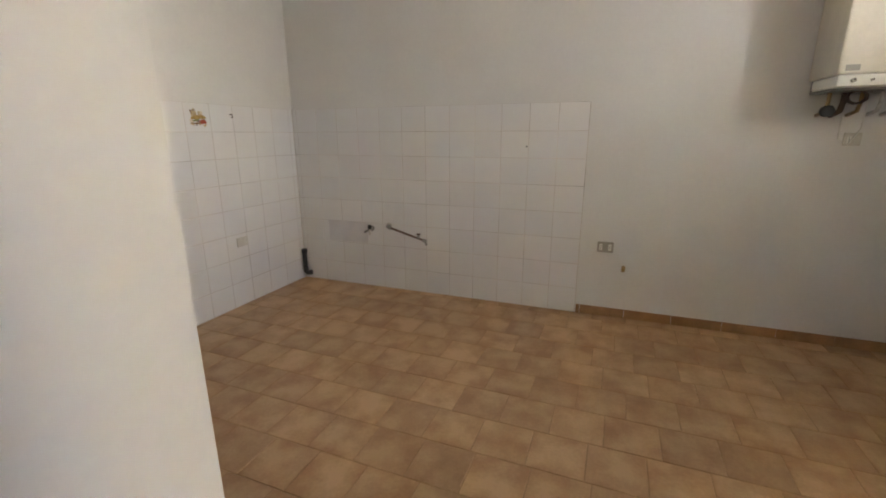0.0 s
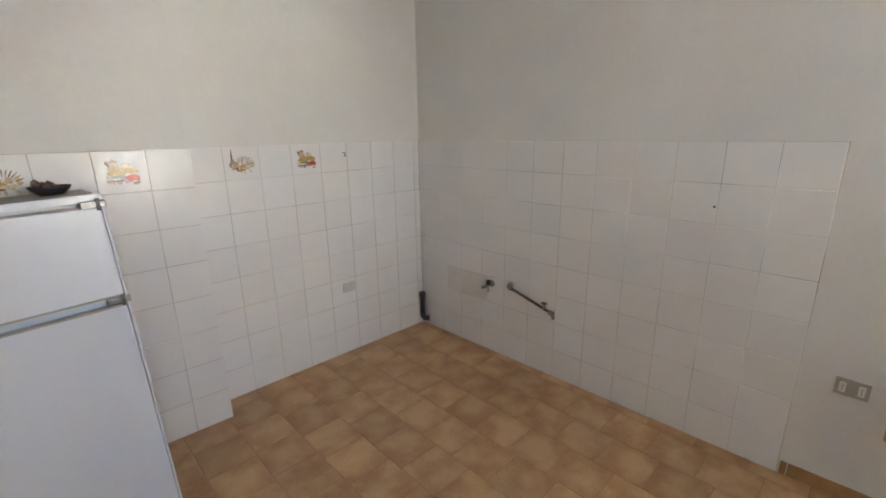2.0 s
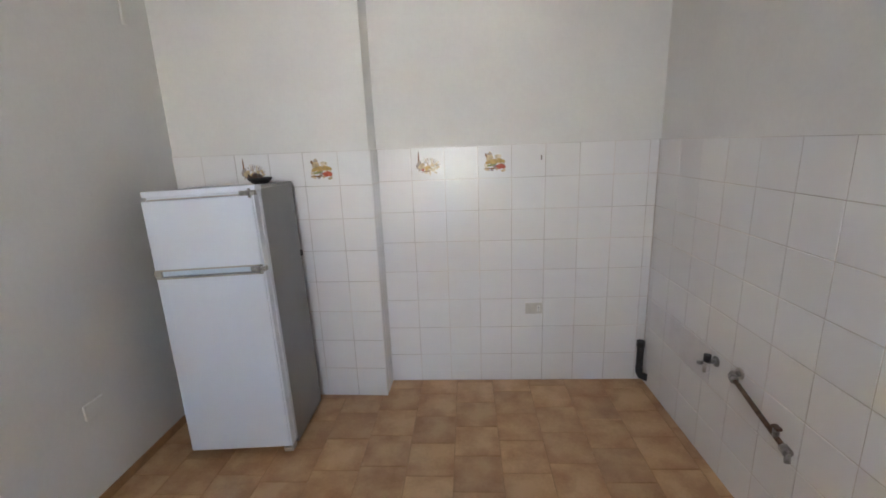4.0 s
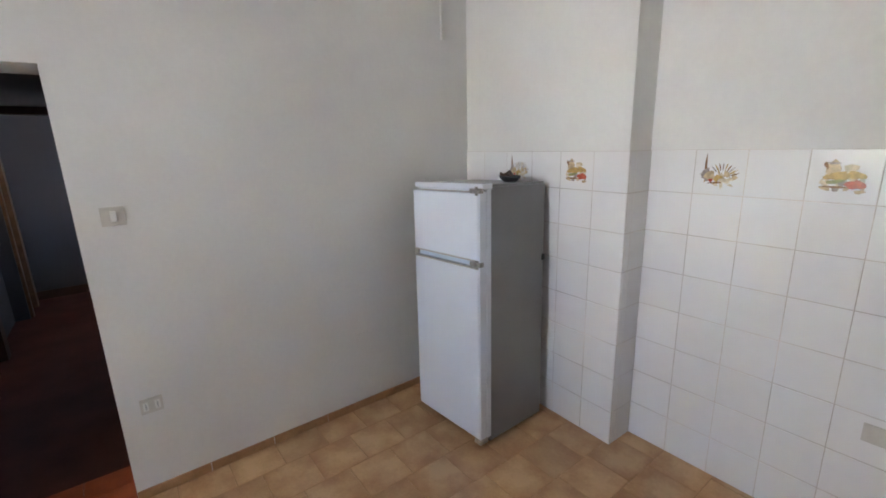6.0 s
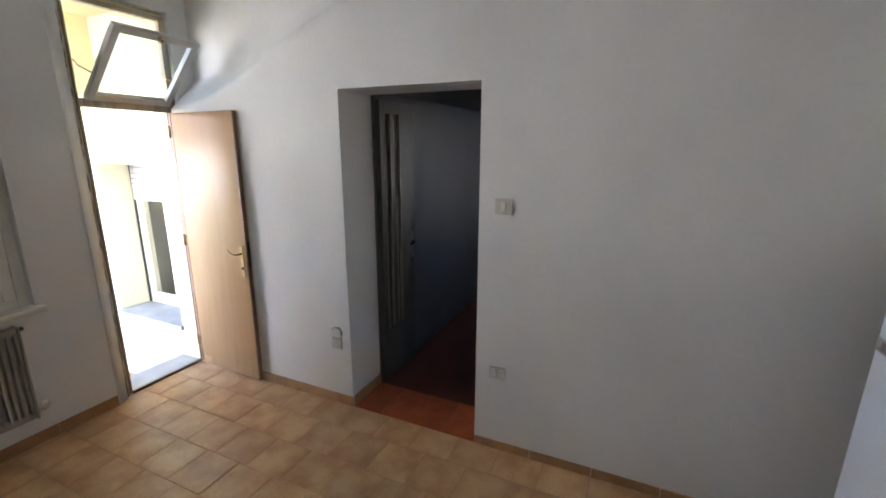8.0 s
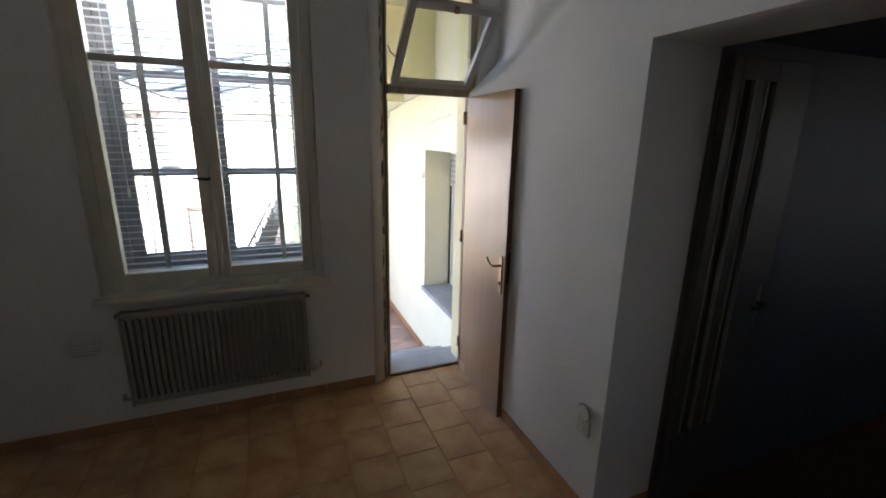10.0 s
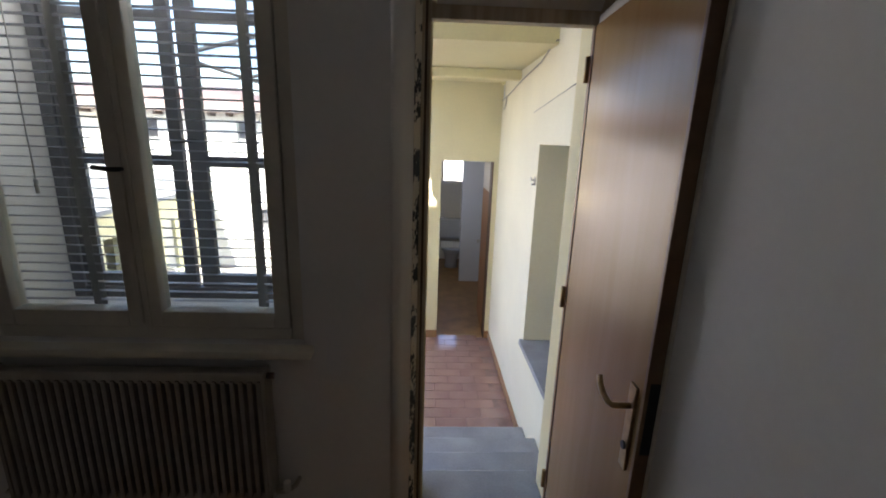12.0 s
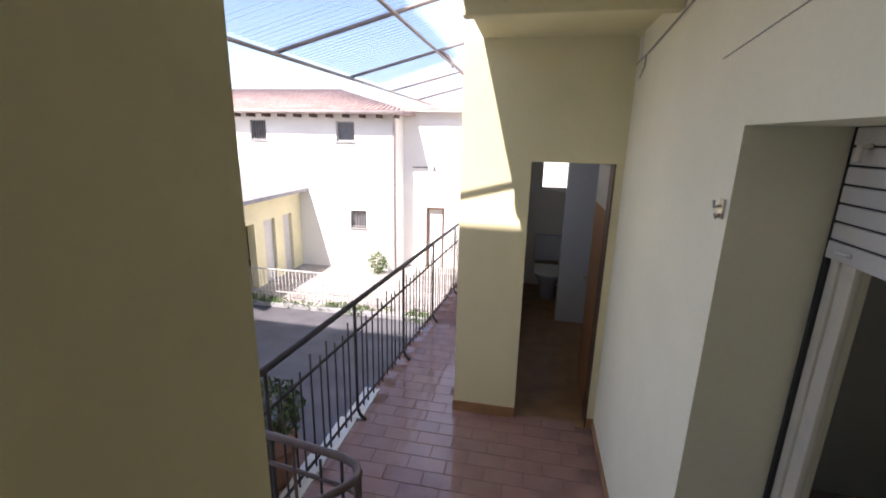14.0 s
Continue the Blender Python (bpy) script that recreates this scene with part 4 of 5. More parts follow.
    def sash_part(name, bm, mat, parent, label=""):
        bmesh.ops.transform(bm, matrix=tilt, verts=bm.verts)
        return part(name, bm, mat, parent, label)

    bm = boxed(x0, x0 + s, -0.018, 0.018, 0, hh, 0.003)
    box(bm, x1 - s, x1, -0.018, 0.018, 0, hh, 0.003)
    box(bm, x0 + s, x1 - s, -0.018, 0.018, 0, s, 0.003)
    box(bm, x0 + s, x1 - s, -0.018, 0.018, hh - s, hh, 0.003)
    fan = sash_part("fanlight", bm, GREYPAINT, root, "cream painted fanlight sash tilted open")
    pane = sash_part("pane", boxed(x0 + s - 0.004, x1 - s + 0.004, -0.002, 0.002, s - 0.004, hh - s + 0.004), GLASS, fan)
    pane.visible_shadow = False
    sash_part("catch", boxed((x0 + x1) / 2 - 0.012, (x0 + x1) / 2 + 0.012, 0.018, 0.04, hh - 0.035, hh - 0.005, 0.003), BRASS, fan)
    part("stay", tubed([(BD1 - 0.014, -0.02, h0 + 0.22), (BD1 - 0.018, 0.02, h0 + 0.18), (BD1 - 0.02, 0.15, h0 + 0.13)], 0.004, 6), BRASS, root)
    part("stay", tubed([(BD0 + 0.014, -0.02, h0 + 0.22), (BD0 + 0.018, 0.02, h0 + 0.18), (BD0 + 0.02, 0.15, h0 + 0.13)], 0.004, 6), BRASS, root)
    return root


balcony_door()


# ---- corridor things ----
# cream of leaf and beads lowered, so the colour holds the corridor's shade
CREAM_DIM = material("shaded_cream_door_paint", (0.08, 0.074, 0.06), 0.5, var=0.12, scale=5, bump=0.1)
BEAD = material("shaded_cream_bead_paint", (0.24, 0.205, 0.15), 0.5, var=0.12, scale=8, bump=0.1)
SMOKED = material("obscured_glass", (0.05, 0.05, 0.048), 0.35, var=0.1, scale=30, bump=0.2)


def corridor_door():
    """One narrow leaf of a double door, folded flat against the corridor wall."""
    root = thing("door_2", (-0.35, CW, 0.0), "cream half door, darkened for shade, folded open, two narrow dark panes", "door", kind="structure")
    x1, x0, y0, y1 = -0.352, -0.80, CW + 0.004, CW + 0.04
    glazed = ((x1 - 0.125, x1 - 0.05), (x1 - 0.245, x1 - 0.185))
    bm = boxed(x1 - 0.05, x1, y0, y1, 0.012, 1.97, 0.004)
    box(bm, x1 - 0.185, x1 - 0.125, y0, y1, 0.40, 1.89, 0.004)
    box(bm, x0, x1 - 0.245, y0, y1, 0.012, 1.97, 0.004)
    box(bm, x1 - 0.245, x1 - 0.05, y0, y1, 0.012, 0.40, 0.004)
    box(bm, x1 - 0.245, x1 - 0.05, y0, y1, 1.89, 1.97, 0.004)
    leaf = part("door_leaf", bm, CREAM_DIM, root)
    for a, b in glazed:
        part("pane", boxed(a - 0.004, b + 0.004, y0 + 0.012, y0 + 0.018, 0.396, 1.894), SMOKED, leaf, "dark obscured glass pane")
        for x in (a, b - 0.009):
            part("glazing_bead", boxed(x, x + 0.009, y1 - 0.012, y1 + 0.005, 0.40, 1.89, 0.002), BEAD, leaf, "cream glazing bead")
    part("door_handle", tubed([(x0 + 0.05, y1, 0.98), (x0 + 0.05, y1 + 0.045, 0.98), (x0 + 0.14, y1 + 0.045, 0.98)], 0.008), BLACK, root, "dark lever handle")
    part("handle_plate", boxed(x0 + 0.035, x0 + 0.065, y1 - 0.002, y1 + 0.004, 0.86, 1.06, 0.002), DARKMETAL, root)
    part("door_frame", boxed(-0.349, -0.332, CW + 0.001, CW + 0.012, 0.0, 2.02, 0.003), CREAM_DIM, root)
    return root


corridor_door()
portal = thing("door_3", (-2.55, CW, 0.0), "dark brown wooden door frame across the corridor", "door frame", kind="structure")
part("jamb", boxed(-2.64, -2.5, CW, CW + 0.09, 0.0, 1.97, 0.006), DARKWOOD, portal)
part("jamb", boxed(-2.64, -2.5, 2.68, 2.75, 0.0, 1.97, 0.006), DARKWOOD, portal)
part("lintel", boxed(-2.64, -2.5, CW, 2.75, 1.97, 2.03, 0.006), DARKWOOD, portal)
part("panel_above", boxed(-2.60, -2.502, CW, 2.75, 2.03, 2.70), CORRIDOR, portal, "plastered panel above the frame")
part("strike_plate", boxed(-2.501, -2.496, CW + 0.02, CW + 0.07, 1.02, 1.14), CHROME, portal)
fd = thing("door_4", (-3.9, 1.62, 0.0), "pale inner door in an brown wooden frame", "door", kind="structure")
part("door_leaf", boxed(-4.06, -3.76, 1.55, 1.59, 0.0, 1.87, 0.004), CREAM, fd)
part("door_frame", boxed(-4.17, -4.06, 1.50, 1.645, 0.0, 1.96, 0.006), EDGEWOOD, fd)
part("door_frame", boxed(-3.76, -3.68, 1.50, 1.645, 0.0, 1.96, 0.006), EDGEWOOD, fd)
part("door_frame", boxed(-4.06, -3.76, 1.50, 1.645, 1.87, 1.96, 0.006), EDGEWOOD, fd)

# ---- passage: steps, outer window, small things ----
for k, (y0, y1) in enumerate(((-0.56, -0.19), (-0.88, -0.56), (-1.20, -0.88))):
    top = -0.155 * (k + 1)
    solid("stone_step", boxed(OWX + 0.002, 0.92, y0, y1 + 0.004, LOW, top - 0.002 * k, 0.008), STONE, "worn grey stone step down to the balcony", "step", "steps from the balcony door")
solid("stone_threshold", boxed(-0.028, 0.511, -0.25, -0.013, -0.153, -0.001, 0.008), STONE, "worn grey stone door threshold", "threshold")


def outer_window():
    root = thing("window_2", (-0.5, -0.95, 0.13), "cream sliding window under a half lowered roller shutter", "window", kind="structure")
    y0, y1, z0, z1, x = -1.385, -0.50, 0.125, 1.533, -0.50
    part("window_sill", boxed(-0.62, OWX + 0.03, y0 - 0.02, y1 + 0.02, z0 - 0.035, z0 + 0.006, 0.006), STONE, root, "grey stone sill")
    bm = boxed(x - 0.06, x, y0, y0 + 0.05, z0 + 0.006, z1, 0.003)
    box(bm, x - 0.06, x, y1 - 0.05, y1, z0 + 0.006, z1, 0.003)
    box(bm, x - 0.06, x, y0 + 0.05, y1 - 0.05, z0 + 0.006, z0 + 0.056, 0.003)
    part("window_frame", bm, CREAM, root)
    part("shutter_guide", boxed(x, x + 0.013, y0 + 0.001, y0 + 0.018, z0 + 0.008, z1, 0.002), BLACK, root, "dark shutter guide rail")
    part("shutter_guide", boxed(x, x + 0.013, y1 - 0.018, y1 - 0.001, z0 + 0.008, z1, 0.002), BLACK, root, "dark shutter guide rail")
    for a, b, dx in ((y0 + 0.05, -0.93, 0.0), (-0.97, y1 - 0.05, -0.03)):
        sx = x - 0.008 + dx
        sm = boxed(sx - 0.022, sx, a, a + 0.055, z0 + 0.056, z1 - 0.02, 0.003)
        box(sm, sx - 0.022, sx, b - 0.055, b, z0 + 0.056, z1 - 0.02, 0.003)
        box(sm, sx - 0.022, sx, a + 0.055, b - 0.055, z0 + 0.056, z0 + 0.115, 0.003)
        so = part("sash", sm, CREAM, root)
        part("pane", boxed(sx - 0.014, sx - 0.010, a + 0.05, b - 0.05, z0 + 0.11, z1 - 0.02), GLASS, so)
    z = 1.175
    part("bottom_slat", boxed(x + 0.004, x + 0.020, y0 + 0.019, y1 - 0.019, z, z + 0.05, 0.004), GREYPAINT, root)
    z += 0.055
    while z < z1:
        part("shutter_slat", boxed(x + 0.006, x + 0.018, y0 + 0.019, y1 - 0.019, z, min(z + 0.046, z1 + 0.03), 0.005), GREYPAINT, root)
        z += 0.051
    # black sheet added inside the slats to darken the slits between them
    part("slat_gap_shade", boxed(x + 0.009, x + 0.012, y0 + 0.019, y1 - 0.019, 1.20, z1 + 0.03), BLACK, root)
    part("shutter_stop", boxed(x + 0.02, x + 0.05, y1 - 0.12, y1 - 0.08, 1.175, 1.22, 0.006), WHITEPLASTIC, root)
    part("shutter_stop", tubed([(x + 0.02, y0 + 0.09, z1 - 0.05), (x + 0.045, y0 + 0.09, z1 - 0.05), (x + 0.045, y0 + 0.09, z1 - 0.09)], 0.008), CREAM, root)
    part("lift_tab", tubed([(x + 0.02, y0 + 0.07, 1.20), (x + 0.028, y0 + 0.075, 1.202), (x + 0.028, y0 + 0.115, 1.202), (x + 0.02, y0 + 0.12, 1.20)], 0.006), WHITEPLASTIC, root)
    return root


outer_window()
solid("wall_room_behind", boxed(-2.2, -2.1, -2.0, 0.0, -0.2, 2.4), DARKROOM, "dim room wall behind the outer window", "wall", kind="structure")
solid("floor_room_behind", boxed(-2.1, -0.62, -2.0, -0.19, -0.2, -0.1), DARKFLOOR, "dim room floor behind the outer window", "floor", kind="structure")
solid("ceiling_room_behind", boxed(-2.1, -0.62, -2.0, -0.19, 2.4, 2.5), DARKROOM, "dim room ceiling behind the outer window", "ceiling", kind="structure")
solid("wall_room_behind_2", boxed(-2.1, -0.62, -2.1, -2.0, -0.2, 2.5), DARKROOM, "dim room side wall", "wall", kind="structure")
hook = thing("clothes_hook", (OWX, -1.425, 1.29), "small metal double hook on the cream wall", "hook")
part("back_plate", boxed(OWX, OWX + 0.008, -1.44, -1.41, 1.26, 1.32, 0.002), CHROME, hook)
part("prong", tubed([(OWX + 0.004, -1.425, 1.30), (OWX + 0.026, -1.425, 1.295), (OWX + 0.03, -1.425, 1.315)], 0.005), CHROME, hook)
part("prong", tubed([(OWX + 0.004, -1.425, 1.275), (OWX + 0.018, -1.425, 1.262), (OWX + 0.022, -1.425, 1.276)], 0.005), CHROME, hook)
cab = thing("wall_cable", (OWX, -2.0, 2.0), "thin grey cable stapled along the cream wall", "cable")
part("long_run", tubed([(OWX + 0.006, -2.95, 1.93), (OWX + 0.006, -2.6, 1.955), (OWX + 0.006, -2.0, 2.02), (OWX + 0.006, -1.5, 2.055), (OWX + 0.008, -1.2, 2.12), (OWX + 0.03, -1.05, 2.095)], 0.005, 6), GREYPLASTIC, cab)
part("drop", tubed([(OWX + 0.006, -2.72, 1.95), (OWX + 0.006, -2.73, 1.88), (OWX + 0.006, -2.82, 1.84)], 0.004, 6), GREYPLASTIC, cab)
part("upper_run", tubed([(OWX + 0.006, -2.86, 2.12), (OWX + 0.006, -2.84, 1.945)], 0.004, 6), WHITEPLASTIC, cab)
part("junction_box", boxed(OWX, OWX + 0.03, -2.93, -2.85, 2.07, 2.095, 0.004), YELLOW, cab)
crack = [(OWX + 0.0015, -1.62 + 0.11 * k, 1.745 + 0.012 * k + 0.004 * math.sin(3.1 * k)) for k in range(9)]
solid("cable_groove", tubed(crack, 0.0022, 5), GREYPLASTIC, "faint filled cable groove across the cream wall", "groove")

# skirting of the passage wall and pier
for x0, x1, y0, y1, own in ((0.365, BATHX, BATHY, BATHY + 0.010, WALL_BATH), (OWX, -0.17, BATHY, BATHY + 0.010, WALL_BATH), (BATHX, BATHX + 0.010, BATHY - 0.14, BATHY + 0.010, WALL_BATH)):
    ob = new("skirting_tile", finish("skirting_tile", boxed(x0, x1, y0, y1, LOW, LOW + 0.085, 0.002), SKIRT))
    ob.parent = own
y = BATHY + 0.012
while y < -1.3:
    ob = new("skirting_tile", finish("skirting_tile", boxed(OWX, OWX + 0.009, y, min(y + 0.32, -1.205), LOW, LOW + 0.075, 0.002), SKIRT))
    ob.parent = WALL_O
    y += 0.323

# bathroom things seen through its doorway
bd = thing("door_5", (-0.17, BATHY - 0.14, LOW), "orange brown bathroom door standing open, pale upper pane", "door", kind="structure")
part("door_leaf", boxed(-0.205, -0.17, -3.68, BATHY - 0.145, LOW + 0.01, LOW + 1.62, 0.003), BATHDOOR, bd)
part("upper_pane", boxed(-0.205, -0.17, -3.68, BATHY - 0.145, LOW + 1.62, LOW + 1.93, 0.003), WHITEPLASTIC, bd, "pale frosted upper pane")
part("door_handle", tubed([(-0.17, -3.61, LOW + 0.98), (-0.12, -3.61, LOW + 0.98), (-0.12, -3.50, LOW + 0.98)], 0.008), CHROME, bd)
part("door_frame", boxed(-0.17, -0.158, BATHY - 0.139, BATHY + 0.002, LOW, 1.335, 0.002), DARKWOOD, bd)
wc = thing("toilet", (0.05, -5.75, LOW), "white ceramic toilet by the bathroom window", "toilet")
bm, rings = bmesh.new(), []
for r, z, dy in ((0.11, 0.0, -0.05), (0.10, 0.12, -0.05), (0.13, 0.25, 0.0), (0.19, 0.36, 0.04), (0.20, 0.39, 0.04), (0.15, 0.395, 0.04), (0.12, 0.30, 0.02)):
    rings.append([bm.verts.new((0.05 + r * math.cos(a), -5.72 + dy + 1.25 * r * math.sin(a), LOW + z)) for a in [2 * math.pi * k / 20 for k in range(20)]])
for a, b in zip(rings, rings[1:]):
    for k in range(20):
        bm.faces.new((a[k], a[(k + 1) % 20], b[(k + 1) % 20], b[k])).smooth = True
bm.faces.new(rings[0][::-1])
bm.faces.new(rings[-1])
part("bowl", bm, ENAMEL, wc)
part("seat", boxed(-0.14, 0.24, -5.93, -5.47, LOW + 0.396, LOW + 0.415, 0.008), WHITEPLASTIC, wc)
part("cistern", boxed(-0.15, 0.25, -6.24, -6.09, LOW + 0.42, LOW + 0.78, 0.02), ENAMEL, wc)
bt = thing("bathtub", (0.45, -4.9, LOW), "white bathtub along the bathroom wall", "bathtub")
part("tub", boxed(0.42, 0.715, -5.35, -4.2, LOW, LOW + 0.5, 0.03), ENAMEL, bt)
bw = thing("window_3", (0.03, -6.3, 0.79), "small frosted bathroom window", "window", kind="structure")
# the second frame sits in the added, unseen opening
for a, b in ((-0.17, 0.23), (-0.9, -0.35)):
    bm = boxed(a, a + 0.03, -6.36, -6.30, 0.79, 1.25, 0.003)
    box(bm, b - 0.03, b, -6.36, -6.30, 0.79, 1.25, 0.003)
    box(bm, a + 0.03, b - 0.03, -6.36, -6.30, 0.79, 0.82, 0.003)
    box(bm, a + 0.03, b - 0.03, -6.36, -6.30, 1.22, 1.25, 0.003)
    part("window_frame", bm, GREYPAINT, bw)


# ---- balcony railing ----
def rail_at(y):
    return 1.63 + (y + 1.4) * 0.078


def railing():
    y0, y1 = -1.35, -8.6
    root = thing("balcony_railing", (rail_at(y0), y0, LOW), "dark iron balcony railing with thin bars", "railing")
    top, mid, low = LOW + 0.95, LOW + 0.72, LOW + 0.10
    for z, r, nm in ((top, 0.019, "handrail"), (mid, 0.010, "upper_rail"), (low, 0.010, "lower_rail")):
        part(nm, tubed([(rail_at(y0), y0, z), (rail_at(y1), y1, z)], r, 8), IRON, root)
    y, k = y0, 0
    while y > y1:
        x = rail_at(y)
        if k % 10 == 4:
            part("post", tubed([(x, y, top), (x, y, LOW + 0.10), (x - 0.02, y, LOW + 0.04), (x - 0.06, y, LOW)], 0.013, 8), IRON, root)
        else:
            head = top - 0.11 if k % 5 in (0, 3) else mid + 0.06
            part("bar", tubed([(x, y, head), (x, y, low - 0.05)], 0.0065, 6), IRON, root)
        y -= 0.105 if k % 3 else 0.075
        k += 1
    return root


railing()


for k in range(4):
    ya = -1.40 - 0.42 * k
    ob = new("edge_slab", finish("edge_slab", boxed(rail_at(ya) - 0.03, rail_at(ya) + 0.10, ya - 0.415, ya, LOW - 0.01, LOW + 0.012, 0.003), FACADE))
    ob.parent = BALC


def stair_rail():
    root = thing("stair_railing", (0.93, -1.2, LOW), "brown iron handrail curving round at the steps", "railing")
    z = LOW + 0.87
    pts = [(1.60, -1.40, z), (1.25, -1.355, z), (1.02, -1.325, z - 0.005), (0.955, -1.305, z - 0.01), (0.925, -1.27, z - 0.012), (0.92, -1.235, z - 0.012), (0.945, -1.19, z - 0.01), (1.02, -1.08, z), (1.16, -0.86, z + 0.03), (1.3, -0.64, z + 0.06)]
    part("handrail", tubed(pts, 0.017, 10), RAILBROWN, root)
    low = [(x, y, zz - 0.14) for x, y, zz in pts]
    part("lower_rail", tubed(low, 0.010, 8), RAILBROWN, root)
    for k in (1, 2, 4, 5, 7, 8):
        x, y, zz = pts[k]
        part("bar", tubed([(x, y, zz - 0.0), (x, y, LOW)], 0.012 if k in (4, 5) else 0.0075, 8), RAILBROWN, root)
    for a, b in ((1.12, -1.338), (1.38, -1.372), (0.985, -1.13)):
        part("bar", tubed([(a, b, z - 0.05), (a, b, LOW)], 0.0065, 6), IRON, root)
    return root


RAILBROWN = material("brown_painted_iron", (0.13, 0.085, 0.07), 0.45, var=0.2, scale=15, bump=0.08)
stair_rail()


# ---- plants ----
def leaf_cloud(bm, centre, radii, count, size, rnd, solid_core=False):
    for _ in range(count):
        d = Vector((rnd.gauss(0, 1), rnd.gauss(0, 1), rnd.gauss(0, 1))).normalized()
        rad = rnd.uniform(0.35, 1.0) ** 0.6
        p = Vector(centre) + Vector((d.x * radii[0], d.y * radii[1], d.z * radii[2])) * rad
        u = Vector((rnd.gauss(0, 1), rnd.gauss(0, 1), rnd.gauss(0, 0.6))).normalized()
        v = u.orthogonal().normalized()
        w = rnd.uniform(0.6, 1.2) * size
        a, b, c, e = p + u * w, p + v * w * 0.42, p - u * w, p - v * w * 0.42
        b, e = b + u.cross(v) * w * 0.15, e + u.cross(v) * w * 0.15
        bm.faces.new([bm.verts.new(q) for q in (a, b, c, e)])


def potted_plant(x, y):
    root = thing("potted_plant", (x, y, LOW), "leafy green plant in a clay pot by the railing", "plant")
    bm, rings = bmesh.new(), []
    for r, z in ((0.10, 0.0), (0.15, 0.24), (0.165, 0.24), (0.165, 0.28), (0.145, 0.28), (0.14, 0.25)):
        rings.append([bm.verts.new((x + r * math.cos(a), y + r * math.sin(a), LOW + z)) for a in [2 * math.pi * k / 18 for k in range(18)]])
    for a, b in zip(rings, rings[1:]):
        for k in range(18):
            bm.faces.new((a[k], a[(k + 1) % 18], b[(k + 1) % 18], b[k])).smooth = True
    bm.faces.new(rings[0][::-1])
    bm.faces.new(rings[-1])
    part("pot", bm, material("terracotta_pot", (0.36, 0.17, 0.10), 0.8, var=0.2, scale=10, bump=0.2), root)
    rnd = random.Random(11)
    bm = bmesh.new()
    for k in range(6):
        a = k * 1.05
        tube(bm, [(x, y, LOW + 0.24), (x + 0.06 * math.cos(a), y + 0.06 * math.sin(a), LOW + 0.40), (x + 0.13 * math.cos(a), y + 0.13 * math.sin(a), LOW + 0.56)], 0.006, 5)
    part("stems", bm, DARKWOOD, root)
    bm = bmesh.new()
    leaf_cloud(bm, (x, y, LOW + 0.50), (0.21, 0.24, 0.19), 700, 0.030, rnd)
    part("foliage", bm, LEAF, root)
    return root


potted_plant(1.80, -1.98)


def tree(x, y, z, h, r, seed, label):
    root = thing("tree", (x, y, z), label, "tree")
    rnd = random.Random(seed)
    bm = bmesh.new()
    rings = []
    for k in range(7):
        s = k / 6
        cx, cy, cz, rr = x + 0.15 * math.sin(2.1 * s), y + 0.1 * math.sin(3 * s), z + h * 0.7 * s, 0.2 * (1 - 0.75 * s)
        rings.append([bm.verts.new((cx + rr * math.cos(a), cy + rr * math.sin(a), cz)) for a in [2 * math.pi * q / 9 for q in range(9)]])
    for a, b in zip(rings, rings[1:]):
        for q in range(9):
            bm.faces.new((a[q], a[(q + 1) % 9], b[(q + 1) % 9], b[q]))
    heads = []
    for k in range(9):
        a, s = k * 2.4, 0.35 + 0.05 * k
        p0 = Vector((x, y, z + h * s))
        p1 = p0 + Vector((math.cos(a) * r * 0.6, math.sin(a) * r * 0.6, h * 0.16))
        tube(bm, [p0, p0.lerp(p1, 0.5) + Vector((0, 0, 0.1)), p1], 0.05, 6)
        heads.append(p1)
    part("trunk", bm, DARKWOOD, root)
    bm = bmesh.new()
    for p in heads + [Vector((x, y, z + h * 0.85))]:
        leaf_cloud(bm, p, (r * 0.5, r * 0.5, r * 0.42), 420, 0.14, rnd)
    part("crown", bm, LEAF, root)
    return root


# ---- courtyard ----
GZ = -3.6
solid("ground", boxed(-400, 400, -400, 400, GZ - 0.3, GZ - 0.02), material("dusty_ground", (0.22, 0.20, 0.16), 0.9, var=0.25, scale=0.3, bump=0.3), "dusty open ground", "ground", kind="structure")
solid("road", boxed(-3.0, 14.0, -11.0, -0.45, GZ - 0.018, GZ), ASPHALT, "dark asphalt yard", "yard", kind="structure")
PAVE = solid("pavement", boxed(-6.0, 16.0, -16.0, -11.05, GZ - 0.018, GZ + 0.06), GROUT_W, "pale stone paving in front of the far house", "pavement", kind="structure")
solid("kerb", boxed(-3.0, 14.0, -11.05, -10.9, GZ, GZ + 0.12, 0.01), STONE, "low stone kerb of the paving", "kerb", kind="structure")

fence = thing("yard_fence", (6.0, -11.3, GZ), "pale painted iron fence along the paving", "fence")
PALEIRON = material("pale_painted_iron", (0.55, 0.52, 0.47), 0.5, var=0.15, scale=10, bump=0.1)
part("top_rail", tubed([(3.2, -11.3, GZ + 1.06), (11.5, -11.3, GZ + 1.06)], 0.022), PALEIRON, fence)
part("bottom_rail", tubed([(3.2, -11.3, GZ + 0.35), (11.5, -11.3, GZ + 0.35)], 0.014), PALEIRON, fence)
for k in range(70):
    part("bar", tubed([(3.2 + 0.12 * k, -11.3, GZ + 0.06), (3.2 + 0.12 * k, -11.3, GZ + 1.05)], 0.009, 5), PALEIRON, fence)
rnd = random.Random(5)
bm = bmesh.new()
for k in range(30):
    cx = rnd.uniform(2.5, 9.0)
    leaf_cloud(bm, (cx, -11.0 + rnd.uniform(-0.25, 0.15), GZ + 0.14), (0.28, 0.15, 0.13), 60, 0.05, rnd)
